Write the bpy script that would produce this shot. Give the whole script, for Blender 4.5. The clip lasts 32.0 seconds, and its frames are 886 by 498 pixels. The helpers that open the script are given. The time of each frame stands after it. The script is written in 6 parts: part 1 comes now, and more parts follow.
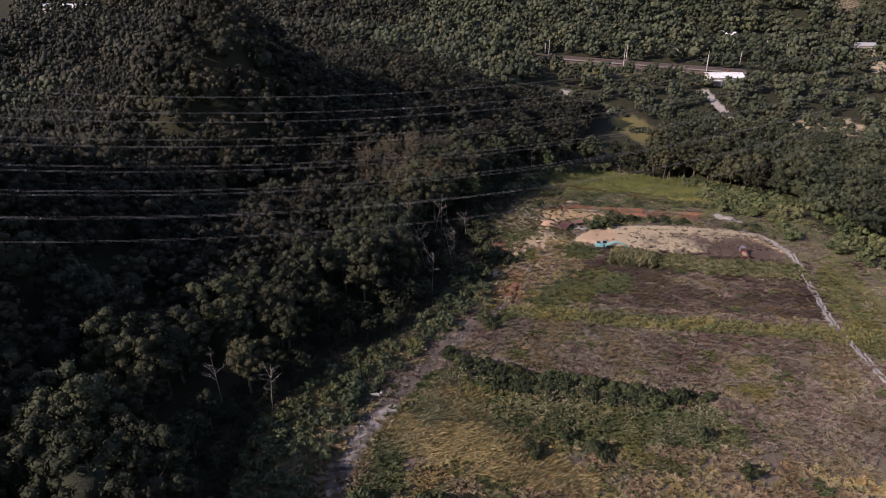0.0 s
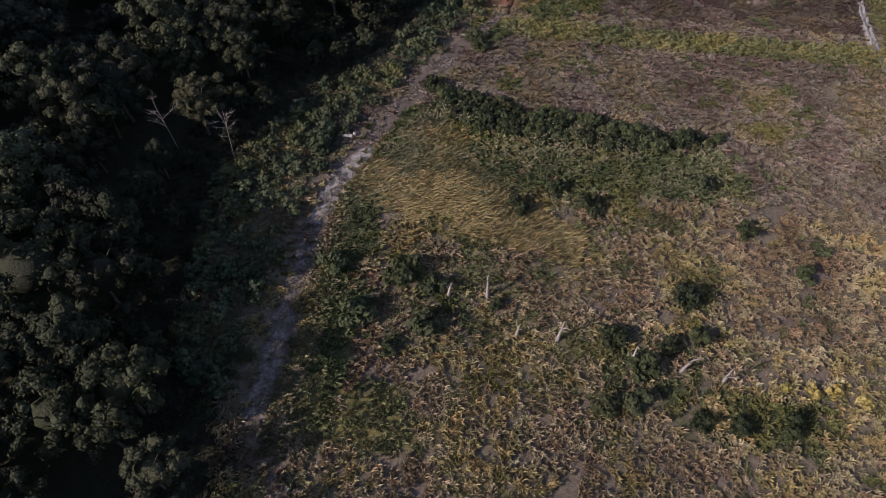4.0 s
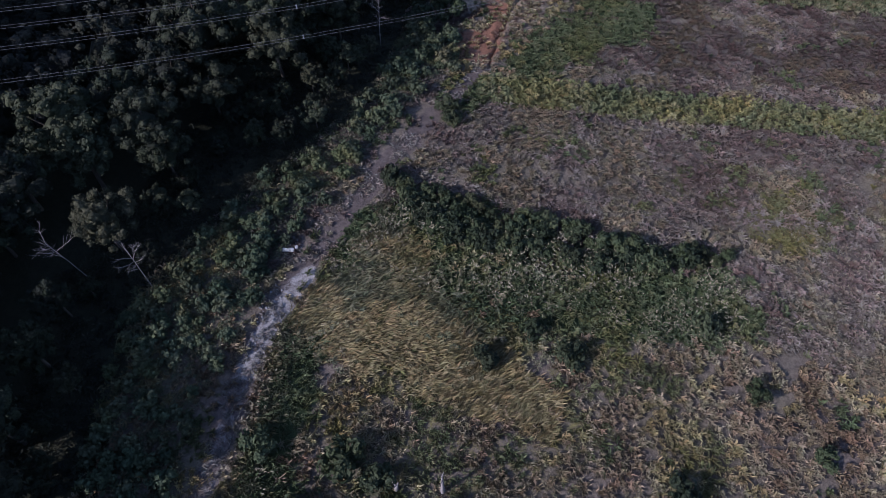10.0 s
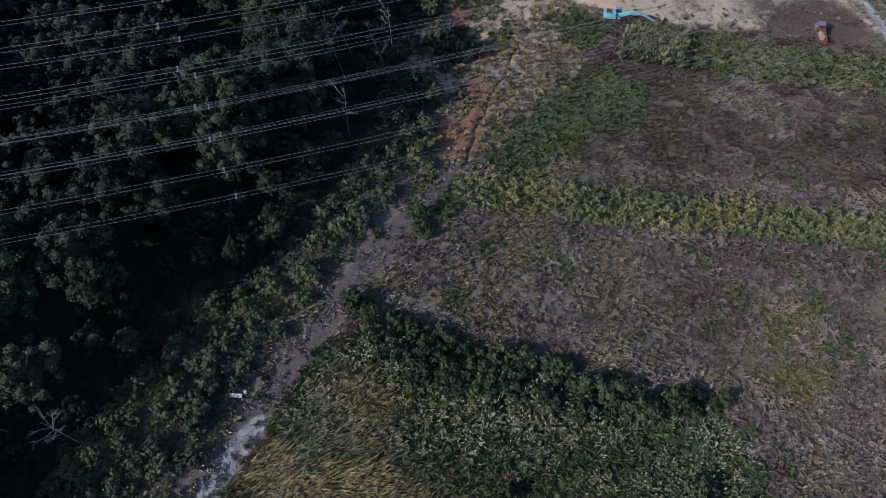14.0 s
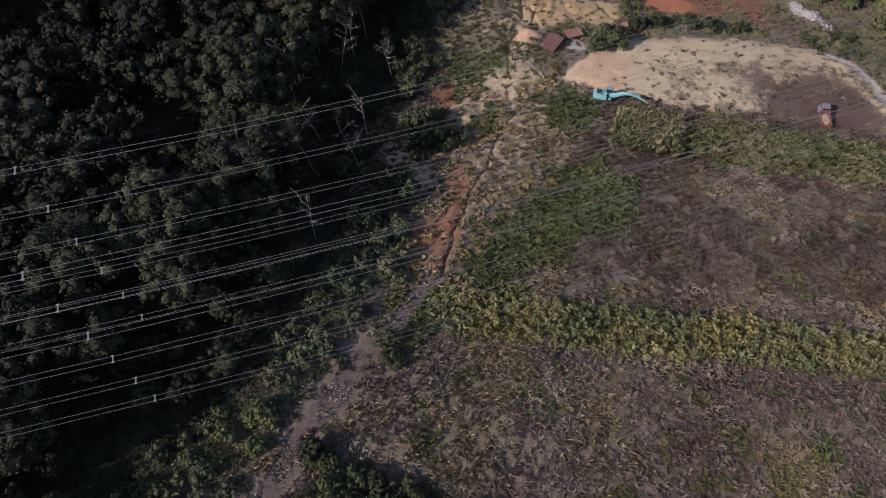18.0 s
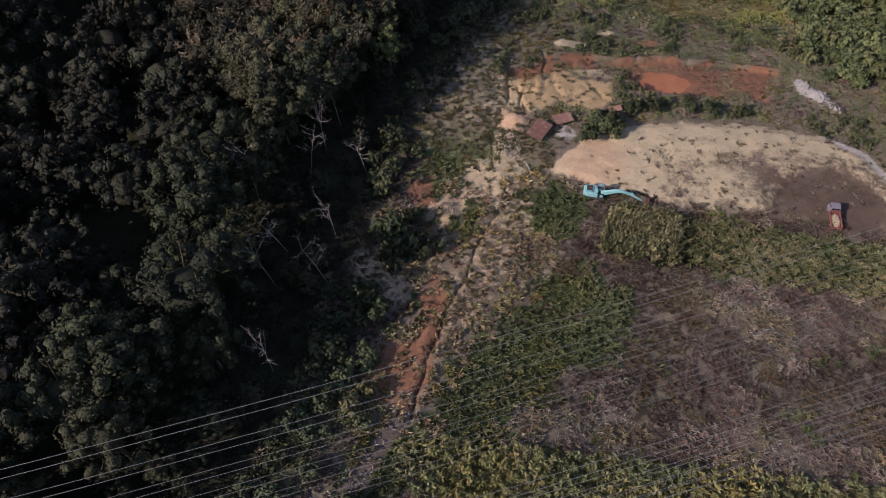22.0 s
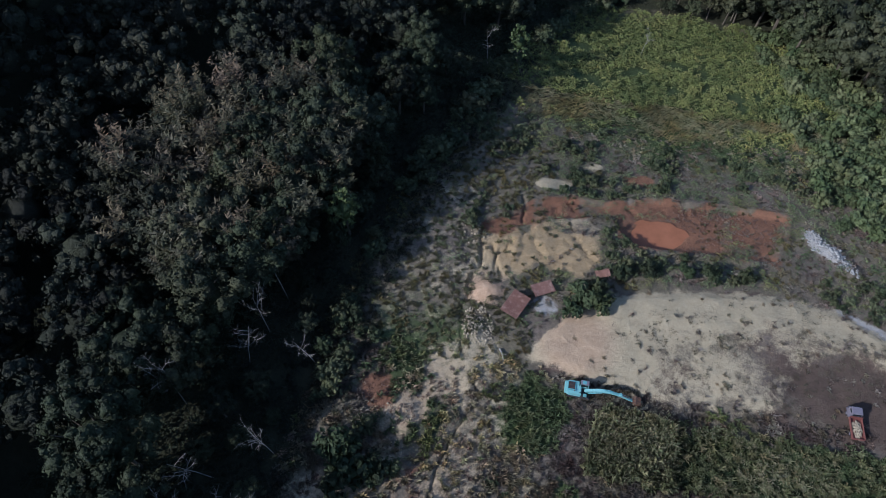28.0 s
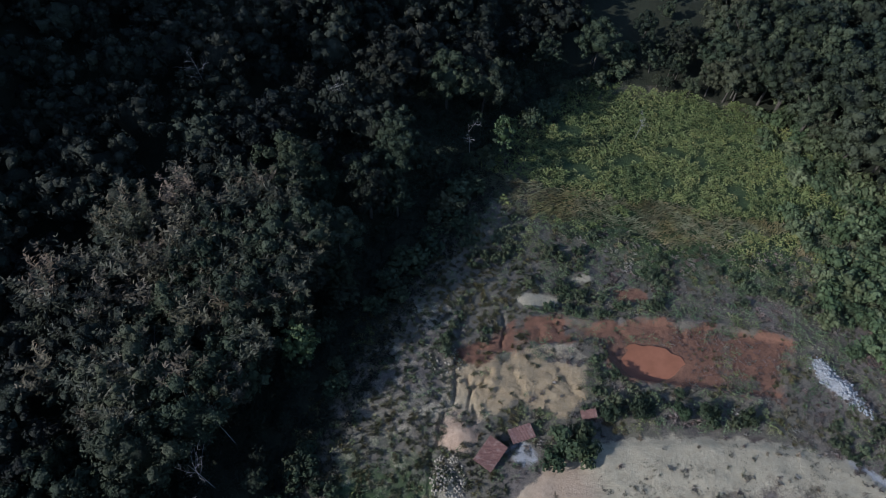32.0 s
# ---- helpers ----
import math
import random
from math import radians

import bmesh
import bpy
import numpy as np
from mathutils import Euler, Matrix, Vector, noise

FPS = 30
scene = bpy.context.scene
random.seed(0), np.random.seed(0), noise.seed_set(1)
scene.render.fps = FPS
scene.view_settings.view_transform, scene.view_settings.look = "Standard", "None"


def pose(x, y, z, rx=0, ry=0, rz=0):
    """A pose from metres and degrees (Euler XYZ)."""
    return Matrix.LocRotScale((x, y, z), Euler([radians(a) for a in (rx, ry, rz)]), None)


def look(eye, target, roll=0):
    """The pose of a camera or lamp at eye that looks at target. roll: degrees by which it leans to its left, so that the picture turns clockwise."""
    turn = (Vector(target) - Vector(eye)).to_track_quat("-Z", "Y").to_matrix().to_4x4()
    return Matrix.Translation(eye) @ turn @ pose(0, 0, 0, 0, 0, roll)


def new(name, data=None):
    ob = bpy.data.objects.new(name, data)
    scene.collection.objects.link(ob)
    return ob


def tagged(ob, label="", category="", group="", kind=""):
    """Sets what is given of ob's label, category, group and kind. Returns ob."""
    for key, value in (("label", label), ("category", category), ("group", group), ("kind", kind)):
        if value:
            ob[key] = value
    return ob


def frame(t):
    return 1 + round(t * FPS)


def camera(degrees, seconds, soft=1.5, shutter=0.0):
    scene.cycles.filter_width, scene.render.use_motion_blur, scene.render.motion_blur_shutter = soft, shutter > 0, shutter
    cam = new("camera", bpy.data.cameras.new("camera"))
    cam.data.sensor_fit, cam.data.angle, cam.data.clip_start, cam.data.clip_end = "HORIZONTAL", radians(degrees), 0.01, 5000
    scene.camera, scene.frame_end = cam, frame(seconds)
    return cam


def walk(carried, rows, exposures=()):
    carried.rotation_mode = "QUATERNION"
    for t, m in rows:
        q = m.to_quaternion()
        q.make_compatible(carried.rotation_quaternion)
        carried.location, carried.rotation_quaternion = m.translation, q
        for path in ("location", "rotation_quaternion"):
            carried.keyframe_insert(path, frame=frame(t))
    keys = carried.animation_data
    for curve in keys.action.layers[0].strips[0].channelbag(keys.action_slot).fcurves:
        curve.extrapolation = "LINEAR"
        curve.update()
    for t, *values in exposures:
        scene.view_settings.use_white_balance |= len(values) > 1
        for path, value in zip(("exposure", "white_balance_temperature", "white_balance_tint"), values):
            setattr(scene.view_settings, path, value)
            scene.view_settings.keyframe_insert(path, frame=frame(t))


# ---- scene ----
# The flight: one camera, level, that tilts down and then glides along the valley.
PATH = [
    (0, (1.271, -20.437, 83.509), (-0.512, -11.822, 78.754), -0.17),
    (0.5, (1.100, -18.700, 83.469), (-0.643, -10.218, 78.466), -0.04),
    (1, (1.116, -16.657, 83.423), (-0.564, -8.505, 77.880), -0.05),
    (1.5, (1.083, -14.554, 83.395), (-0.523, -6.772, 77.323), -0.05),
    (2, (1.142, -12.416, 83.399), (-0.394, -5.024, 76.842), -0.06),
    (2.5, (1.142, -10.210, 83.418), (-0.313, -3.240, 76.397), -0.08),
    (3, (1.177, -8.081, 83.425), (-0.195, -1.557, 75.972), -0.07),
    (3.5, (0.975, -5.817, 83.428), (-0.287, 0.232, 75.565), -0.00),
    (5.5, (0.576, 3.642, 83.373), (-0.424, 8.465, 74.671), 0.01),
    (6, (0.605, 6.132, 83.362), (-0.411, 10.972, 74.670), 0.02),
    (7, (0.442, 11.198, 83.392), (-0.578, 16.063, 74.715), 0.11),
    (8, (0.508, 16.310, 83.442), (-0.541, 21.196, 74.781), -0.02),
    (9, (0.258, 21.668, 83.649), (-0.785, 26.535, 74.976), 0.06),
    (10, (0.035, 26.982, 83.846), (-0.998, 31.825, 75.159), 0.06),
    (11, (0.001, 31.798, 84.023), (-1.031, 36.648, 75.339), 0.00),
    (12, (0.133, 36.522, 84.107), (-0.912, 41.377, 75.427), -0.12),
    (13, (0.315, 41.269, 84.074), (-0.748, 46.125, 75.397), -0.36),
    (14, (0.173, 45.688, 84.018), (-0.882, 50.568, 75.353), -0.23),
    (14.5, (-0.032, 47.914, 84.046), (-1.072, 52.805, 75.386), -0.10),
    (16.5, (-0.071, 56.442, 84.019), (-1.120, 61.394, 75.395), -0.07),
    (17, (-0.132, 58.617, 84.032), (-1.174, 63.581, 75.414), 0.08),
    (18, (-0.179, 62.929, 84.165), (-1.231, 67.927, 75.568), 0.09),
    (19, (-0.424, 67.384, 84.182), (-1.467, 72.410, 75.600), 0.27),
    (20, (0.074, 71.587, 83.955), (-1.019, 76.674, 75.415), 0.01),
    (21, (0.110, 76.528, 84.000), (-1.000, 81.627, 75.470), -0.09),
    (22, (-0.085, 81.209, 84.126), (-1.197, 86.340, 75.615), -0.05),
    (23, (-0.363, 86.079, 84.345), (-1.473, 91.231, 75.847), -0.01),
    (24, (-0.367, 90.935, 84.641), (-1.496, 96.111, 76.160), -0.11),
    (25, (-0.538, 96.165, 84.919), (-1.671, 101.351, 76.445), -0.10),
    (25.5, (-0.653, 98.699, 84.974), (-1.784, 103.905, 76.511), -0.04),
    (27.5, (-0.981, 109.296, 85.533), (-2.125, 114.542, 77.097), 0.06),
    (28, (-0.997, 111.888, 85.595), (-2.144, 117.157, 77.174), 0.12),
    (29, (-0.751, 117.114, 85.768), (-1.928, 122.415, 77.371), 0.06),
    (30, (-0.793, 122.107, 85.933), (-1.984, 127.455, 77.568), 0.12),
    (31, (-0.756, 126.943, 86.015), (-1.962, 132.351, 77.690), 0.22),
    (32, (-0.894, 131.694, 86.072), (-2.102, 137.166, 77.789), 0.42),
]
cam = camera(64.80, 32.0, soft=0.9)
LIGHT = [
    (0.0, 0.15, 6750, 33),
    (6.0, 0.08, 6090, 28),
    (7.0, 0.08, 5690, 30),
    (9.0, 0.08, 5340, 31),
    (13.0, -0.02, 5190, 22),
    (14.5, 0.01, 5490, 19),
    (16.5, 0.13, 6110, 24),
    (23.0, 0.17, 6600, 29),
    (24.0, 0.15, 6100, 20),
    (25.0, 0.13, 6000, 18),
    (28.0, -0.01, 5230, 14),
    (32.0, -0.17, 5030, 12),
]
walk(cam, [(t, look(eye, target, roll)) for t, eye, target, roll in PATH], LIGHT)

# ---- light ----
SUN_WAY = Vector((0.66, 0.52, -0.54)).normalized()
sky_world = bpy.data.worlds.new("sky")
scene.world = sky_world
sky_world.use_nodes = True
sky_nodes = sky_world.node_tree
sky_nodes.nodes.clear()
sky_tex = sky_nodes.nodes.new("ShaderNodeTexSky")
sky_tex.sky_type = "NISHITA"
sky_tex.sun_disc = False
sky_tex.sun_elevation = math.asin(-SUN_WAY.z)
sky_tex.sun_rotation = math.atan2(-SUN_WAY.x, -SUN_WAY.y)
sky_bg = sky_nodes.nodes.new("ShaderNodeBackground")
sky_bg.inputs["Strength"].default_value = 0.14
sky_out = sky_nodes.nodes.new("ShaderNodeOutputWorld")
sky_nodes.links.new(sky_tex.outputs[0], sky_bg.inputs[0])
sky_nodes.links.new(sky_bg.outputs[0], sky_out.inputs[0])
sun_data = bpy.data.lights.new("sun", "SUN")
sun_data.energy = 5.0
sun_data.angle = radians(0.53)
sun_data.color = (1.0, 0.92, 0.80)
sun = new("sun", sun_data)
sun.matrix_world = Matrix.Translation((-80, -20, 120)) @ SUN_WAY.to_track_quat("-Z", "Y").to_matrix().to_4x4()

# ---- materials ----
rng = np.random.default_rng(7)


class Nodes:
    """A small builder for one node material."""

    def __init__(self, name, rough=0.8, metal=0.0, spec=0.3):
        self.mat = bpy.data.materials.new(name)
        self.mat.use_nodes = True
        self.tree = self.mat.node_tree
        self.bsdf = self.tree.nodes["Principled BSDF"]
        self.bsdf.inputs["Roughness"].default_value = rough
        self.bsdf.inputs["Metallic"].default_value = metal
        self.bsdf.inputs["Specular IOR Level"].default_value = spec

    def add(self, kind, **values):
        node = self.tree.nodes.new(kind)
        for key, value in values.items():
            node.inputs[key].default_value = value
        return node

    def link(self, a, b):
        self.tree.links.new(a, b)

    def place(self):
        return self.tree.nodes.new("ShaderNodeTexCoord").outputs["Object"]

    def noise(self, scale, detail=4.0, rough=0.6, where=None):
        node = self.add("ShaderNodeTexNoise", Scale=scale, Detail=detail, Roughness=rough)
        self.link(where or self.place(), node.inputs["Vector"])
        return node.outputs["Fac"]

    def ramp(self, fac, stops):
        node = self.tree.nodes.new("ShaderNodeValToRGB")
        while len(node.color_ramp.elements) < len(stops):
            node.color_ramp.elements.new(0.5)
        for spot, (at, colour) in zip(node.color_ramp.elements, stops):
            spot.position, spot.color = at, (*colour, 1)
        self.link(fac, node.inputs["Fac"])
        return node.outputs["Color"]

    def mix(self, fac, a, b, blend="MIX"):
        node = self.tree.nodes.new("ShaderNodeMix")
        node.data_type, node.blend_type = "RGBA", blend
        for value, socket in ((fac, node.inputs[0]), (a, node.inputs[6]), (b, node.inputs[7])):
            if isinstance(value, (int, float)):
                socket.default_value = value
            elif isinstance(value, tuple):
                socket.default_value = (*value, 1)
            else:
                self.link(value, socket)
        return node.outputs[2]

    def maths(self, what, a, b=0.5, c=0.5):
        node = self.tree.nodes.new("ShaderNodeMath")
        node.operation = what
        for n, value in enumerate((a, b, c)):
            if isinstance(value, (int, float)):
                node.inputs[n].default_value = value
            else:
                self.link(value, node.inputs[n])
        return node.outputs[0]

    def bump(self, height, strength=0.5, distance=0.1):
        node = self.add("ShaderNodeBump", Strength=strength, Distance=distance)
        self.link(height, node.inputs["Height"])
        self.link(node.outputs["Normal"], self.bsdf.inputs["Normal"])

    def colour(self, value):
        if isinstance(value, tuple):
            self.bsdf.inputs["Base Color"].default_value = (*value, 1)
        else:
            self.link(value, self.bsdf.inputs["Base Color"])

    def attribute(self, name):
        node = self.tree.nodes.new("ShaderNodeAttribute")
        node.attribute_name = name
        return node


def leafy(name, dark, mid, light, tint=False, rough=0.62, spread=0.35, spec=0.25, drift=None, own=0.7, patchy=1.0, relief=0.0):
    """Foliage: each leaf clump and each plant has a tone of its own; relief adds small leaves to solid lumps."""
    m = Nodes(name, rough, spec=spec)
    geo = m.tree.nodes.new("ShaderNodeNewGeometry")
    if tint:
        plant = m.attribute("tint").outputs["Fac"]
    else:
        plant = m.tree.nodes.new("ShaderNodeObjectInfo").outputs["Random"]
    leaf = m.maths("MULTIPLY_ADD", geo.outputs["Random Per Island"], spread, -spread / 2)
    patch = m.maths("ADD", m.maths("MULTIPLY_ADD", m.noise(0.4, 3), 0.5 * patchy, -0.25 * patchy), m.maths("MULTIPLY_ADD", m.noise(0.09, 4), 0.9 * patchy, -0.45 * patchy))
    tone = m.maths("ADD", m.maths("ADD", m.maths("MULTIPLY_ADD", plant, own, 0.5 - own / 2), leaf), patch)
    if relief:
        small = m.noise(3.4, 5, 0.72)
        tone = m.maths("ADD", tone, m.maths("MULTIPLY_ADD", small, 1.1, -0.55))
        m.bump(small, 1.0, relief)
    colour = m.ramp(tone, [(0.0, dark), (0.45, mid), (0.95, light)])
    hue = m.maths("FRACT", m.maths("MULTIPLY", plant, 7.3))
    colour = m.mix(1.0, colour, m.ramp(hue, [(0.0, (1.11, 0.97, 0.9)), (0.3, (1.0, 1.0, 1.0)), (0.7, (0.94, 1.03, 0.97)), (1.0, (1.07, 1.03, 0.88))]), "MULTIPLY")
    if drift:
        colour = m.mix(1.0, colour, m.ramp(m.noise(0.12, 5, 0.62), drift), "MULTIPLY")
    m.colour(colour)
    return m.mat


def earthy(name, a, b, scale=1.5, rough=0.9, fine=14.0, strength=0.5, distance=0.06, spec=0.2):
    m = Nodes(name, rough, spec=spec)
    big, small = m.noise(scale, 5), m.noise(scale * fine, 4, 0.7)
    tone = m.maths("ADD", m.maths("MULTIPLY", big, 0.6), m.maths("MULTIPLY", small, 0.4))
    m.colour(m.ramp(tone, [(0.32, a), (0.68, b)]))
    m.bump(small, strength, distance)
    return m.mat


def painted(name, colour, worn, rough=0.45, metal=0.0, scale=2.0, amount=0.5, spec=0.5):
    """Paint with faded and rusty places."""
    m = Nodes(name, rough, metal, spec)
    spots = m.ramp(m.noise(scale, 6, 0.7), [(amount, (0, 0, 0)), (amount + 0.18, (1, 1, 1))])
    grime = m.ramp(m.noise(scale * 6, 5), [(0.3, tuple(c * 0.75 for c in colour)), (0.7, colour)])
    m.colour(m.mix(spots, grime, worn))
    m.bump(m.noise(scale * 20), 0.1, 0.01)
    return m.mat


FALLOW = [(0.39, (0.74, 0.64, 0.64)), (0.46, (0.95, 0.90, 0.90)), (0.51, (1.08, 1.08, 1.10)), (0.55, (0.98, 1.0, 0.78)), (0.61, (1.02, 0.95, 0.73))]
GREENS = [(0.40, (0.84, 0.91, 0.90)), (0.5, (1.0, 1.0, 1.0)), (0.60, (1.2, 1.08, 0.85))]
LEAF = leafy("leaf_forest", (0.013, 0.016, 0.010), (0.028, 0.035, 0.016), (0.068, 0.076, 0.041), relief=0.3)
# Leaf tones darkened to hold the shade of the west slopes and the gully.
LEAF_SHADED = leafy("leaf_shaded", (0.009, 0.010, 0.007), (0.021, 0.024, 0.014), (0.053, 0.055, 0.034), tint=True, relief=0.5)
# Lighter leaf tones; the brightening also stands in for haze over far hills.
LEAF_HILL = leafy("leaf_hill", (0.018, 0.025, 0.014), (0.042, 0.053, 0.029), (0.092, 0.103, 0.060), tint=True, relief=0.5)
LEAF_SHRUB = leafy("leaf_shrub", (0.016, 0.024, 0.011), (0.034, 0.047, 0.020), (0.072, 0.085, 0.040), relief=0.3)
LEAF_HEDGE = leafy("leaf_hedge", (0.028, 0.039, 0.016), (0.056, 0.071, 0.029), (0.115, 0.125, 0.058), relief=0.3)
LEAF_SCRUB = leafy("leaf_scrub", (0.025, 0.033, 0.016), (0.054, 0.066, 0.031), (0.112, 0.118, 0.062), tint=True, relief=0.3)
LEAF_SLOPE = leafy("leaf_slope", (0.038, 0.054, 0.022), (0.074, 0.094, 0.040), (0.140, 0.155, 0.072), tint=True, relief=0.3)
LEAF_TIP = leafy("leaf_creeper", (0.063, 0.081, 0.027), (0.126, 0.143, 0.045), (0.242, 0.233, 0.077), tint=True, own=0.34, spread=0.2, patchy=1.5)
LEAF_LIME = leafy("leaf_lime", (0.040, 0.055, 0.020), (0.066, 0.084, 0.031), (0.108, 0.122, 0.052))
LEAF_YELLOW = leafy("leaf_yellow", (0.16, 0.14, 0.04), (0.27, 0.23, 0.07), (0.38, 0.31, 0.11))
LEAF_BAMBOO = leafy("leaf_bamboo", (0.024, 0.026, 0.013), (0.053, 0.049, 0.027), (0.127, 0.097, 0.064), tint=True)
WEED = leafy("weed_blades", (0.103, 0.084, 0.069), (0.212, 0.182, 0.153), (0.379, 0.331, 0.283), tint=True, rough=0.8, drift=FALLOW, own=0.42, spread=0.2, patchy=1.5)
WEED_GREEN = leafy("weed_green", (0.059, 0.076, 0.037), (0.109, 0.133, 0.062), (0.198, 0.211, 0.111), tint=True, rough=0.75, drift=GREENS, own=0.42, spread=0.2, patchy=1.5)
WEED_YELLOW = leafy("weed_yellow", (0.068, 0.076, 0.033), (0.132, 0.138, 0.062), (0.224, 0.217, 0.113), tint=True, rough=0.75, drift=GREENS, own=0.42, spread=0.2, patchy=1.5)
WEED_OLIVE = leafy("weed_olive", (0.072, 0.071, 0.036), (0.140, 0.132, 0.072), (0.246, 0.226, 0.140), tint=True, rough=0.8, drift=GREENS, own=0.34, spread=0.2, patchy=1.5)
WEED_DUSK = leafy("weed_dusk", (0.056, 0.044, 0.037), (0.112, 0.090, 0.078), (0.185, 0.153, 0.131), tint=True, rough=0.85, drift=FALLOW, own=0.42, spread=0.2, patchy=1.5)
PLUME = leafy("plume", (0.135, 0.120, 0.076), (0.234, 0.206, 0.137), (0.360, 0.318, 0.228), tint=True, rough=0.85)
STRAW = leafy("dry_straw", (0.10, 0.088, 0.075), (0.19, 0.170, 0.145), (0.32, 0.290, 0.255), tint=True, rough=0.85, own=0.34, spread=0.2, patchy=1.5)
WEED_DARK = leafy("weed_dark", (0.035, 0.032, 0.022), (0.075, 0.066, 0.045), (0.150, 0.128, 0.090), tint=True, rough=0.85, own=0.34, spread=0.2, patchy=1.5)
LEAF_LANE = leafy("leaf_lane", (0.025, 0.037, 0.020), (0.053, 0.070, 0.036), (0.112, 0.130, 0.070), tint=True, drift=GREENS, relief=0.25, own=0.34, spread=0.2, patchy=1.5)
WEED_TAN = leafy("weed_tan", (0.144, 0.123, 0.074), (0.296, 0.254, 0.161), (0.512, 0.442, 0.296), tint=True, rough=0.8, drift=FALLOW, own=0.42, spread=0.2, patchy=1.5)
GOLDEN = leafy("golden_grass", (0.150, 0.128, 0.059), (0.265, 0.224, 0.113), (0.394, 0.333, 0.186), tint=True, rough=0.75, own=0.62, spread=0.25, patchy=1.2)
REED = leafy("reed_blades", (0.082, 0.094, 0.045), (0.169, 0.178, 0.090), (0.343, 0.330, 0.199), tint=True, rough=0.75, own=0.62, spread=0.255)
WEED_PIT = leafy("weed_reddish", (0.078, 0.048, 0.038), (0.150, 0.094, 0.074), (0.252, 0.180, 0.144), tint=True, rough=0.85, own=0.34, spread=0.2, patchy=1.5)
BARK = earthy("bark", (0.05, 0.04, 0.03), (0.13, 0.11, 0.085), 3.0)
DEADWOOD = earthy("dead_wood", (0.16, 0.145, 0.13), (0.34, 0.31, 0.28), 3.0)

# ---- numbers that lay out the land ----
SLOPE_Y = [-400, -60, 0, 30, 45, 60, 80, 97, 112, 122, 135, 150, 165, 175, 185, 195, 207, 225, 250, 264, 290, 330, 400, 430, 520, 640, 800, 1100, 1600, 2500]
SLOPE_Z = [40, 22, 15, 11.5, 9.8, 8.1, 5.9, 4.0, 0.2, -1.8, -4.1, -6.1, -7.0, -8.7, -10.9, -13.4, -16.4, -21.8, -28.6, -31.0, -32.5, -31.5, -26.5, -26, -24, -8, 22, 75, 150, 230]
# Third and fourth humps, mostly out of view, are raised to shade the wood.
HUMPS = [(-75, 255, 60, 75, 26), (-150, 330, 110, 120, 28), (-118, 35, 36, 105, 36), (-114, 182, 29, 44, 45), (150, 210, 70, 90, 14)]
WOOD_Y = [-100, 0, 16, 25, 40, 55, 68, 80, 95, 110, 130, 150.4, 163.4, 180.6, 202, 214, 233.5, 257.3, 265.7, 330]
WOOD_X = [-26, -21, -25, -35, -39, -42, -37, -31, -24, -23.5, -25, -24.5, -23.5, -20.5, -15, -12.5, -7, 4.5, 13, 24]
RIGHT_Y = [-100, 60, 100, 150.4, 165.4, 183.7, 207.8, 233.5, 253.6, 265.7, 273.6, 330]
RIGHT_X = [105, 100, 92, 84.7, 71.5, 65, 66, 61, 51, 43, 37, 26]
TRACK = [(-24.2, 20), (-24.5, 24), (-26, 34), (-27.3, 45), (-26.8, 54), (-25.6, 62), (-22.5, 73), (-19, 84), (-14.5, 96), (-10.5, 106)]
DITCH = [(-9.6, 106), (-9.4, 111), (-9.0, 117), (-7.9, 127.5), (-7.0, 135), (-5.6, 141.4), (-3.3, 146.4), (-5, 149.9)]
LANE = [(59, 156.4), (58.7, 146.4), (58.0, 133), (57.0, 118), (56.4, 105), (57.0, 93), (59, 80), (63, 66)]


def vnoise(x, y, size, seed=0):
    """Smooth value noise in 0..1 over the plan, with cells of that size."""
    x, y = np.asarray(x, float) / size + 1000, np.asarray(y, float) / size + 1000
    i, j = np.floor(x).astype(np.int64), np.floor(y).astype(np.int64)
    u, v = x - i, y - j
    u, v = u * u * (3 - 2 * u), v * v * (3 - 2 * v)

    def cell(a, b):
        n = (a * 374761393 + b * 668265263 + seed * 974634777) & 0xFFFFFFFF
        n = ((n ^ (n >> 13)) * 1274126177) & 0xFFFFFFFF
        return ((n ^ (n >> 16)) & 0xFFFF) / 65535.0

    return (cell(i, j) * (1 - u) + cell(i + 1, j) * u) * (1 - v) + (cell(i, j + 1) * (1 - u) + cell(i + 1, j + 1) * u) * v


def fractal(x, y, size, seed=0, steps=4):
    total, weight, norm = 0.0, 1.0, 0.0
    for n in range(steps):
        total = total + weight * vnoise(x, y, size / 2**n, seed + n)
        norm += weight
        weight *= 0.55
    return total / norm


def step(a, b, v):
    t = np.clip((v - a) / (b - a), 0, 1)
    return t * t * (3 - 2 * t)


def along(line, x, y):
    """The distance of places from a bent line."""
    best = np.full(np.shape(x), 1e9)
    for (ax, ay), (bx, by) in zip(line, line[1:]):
        dx, dy = bx - ax, by - ay
        t = np.clip(((x - ax) * dx + (y - ay) * dy) / (dx * dx + dy * dy), 0, 1)
        best = np.minimum(best, np.hypot(x - ax - t * dx, y - ay - t * dy))
    return best


def oval(x, y, cx, cy, rx, ry, turn=0.0):
    """1 in the middle, 0 on the rim and below 0 outside of a turned oval."""
    c, s = math.cos(radians(turn)), math.sin(radians(turn))
    u, v = ((x - cx) * c + (y - cy) * s) / rx, (-(x - cx) * s + (y - cy) * c) / ry
    return 1 - np.hypot(u, v)


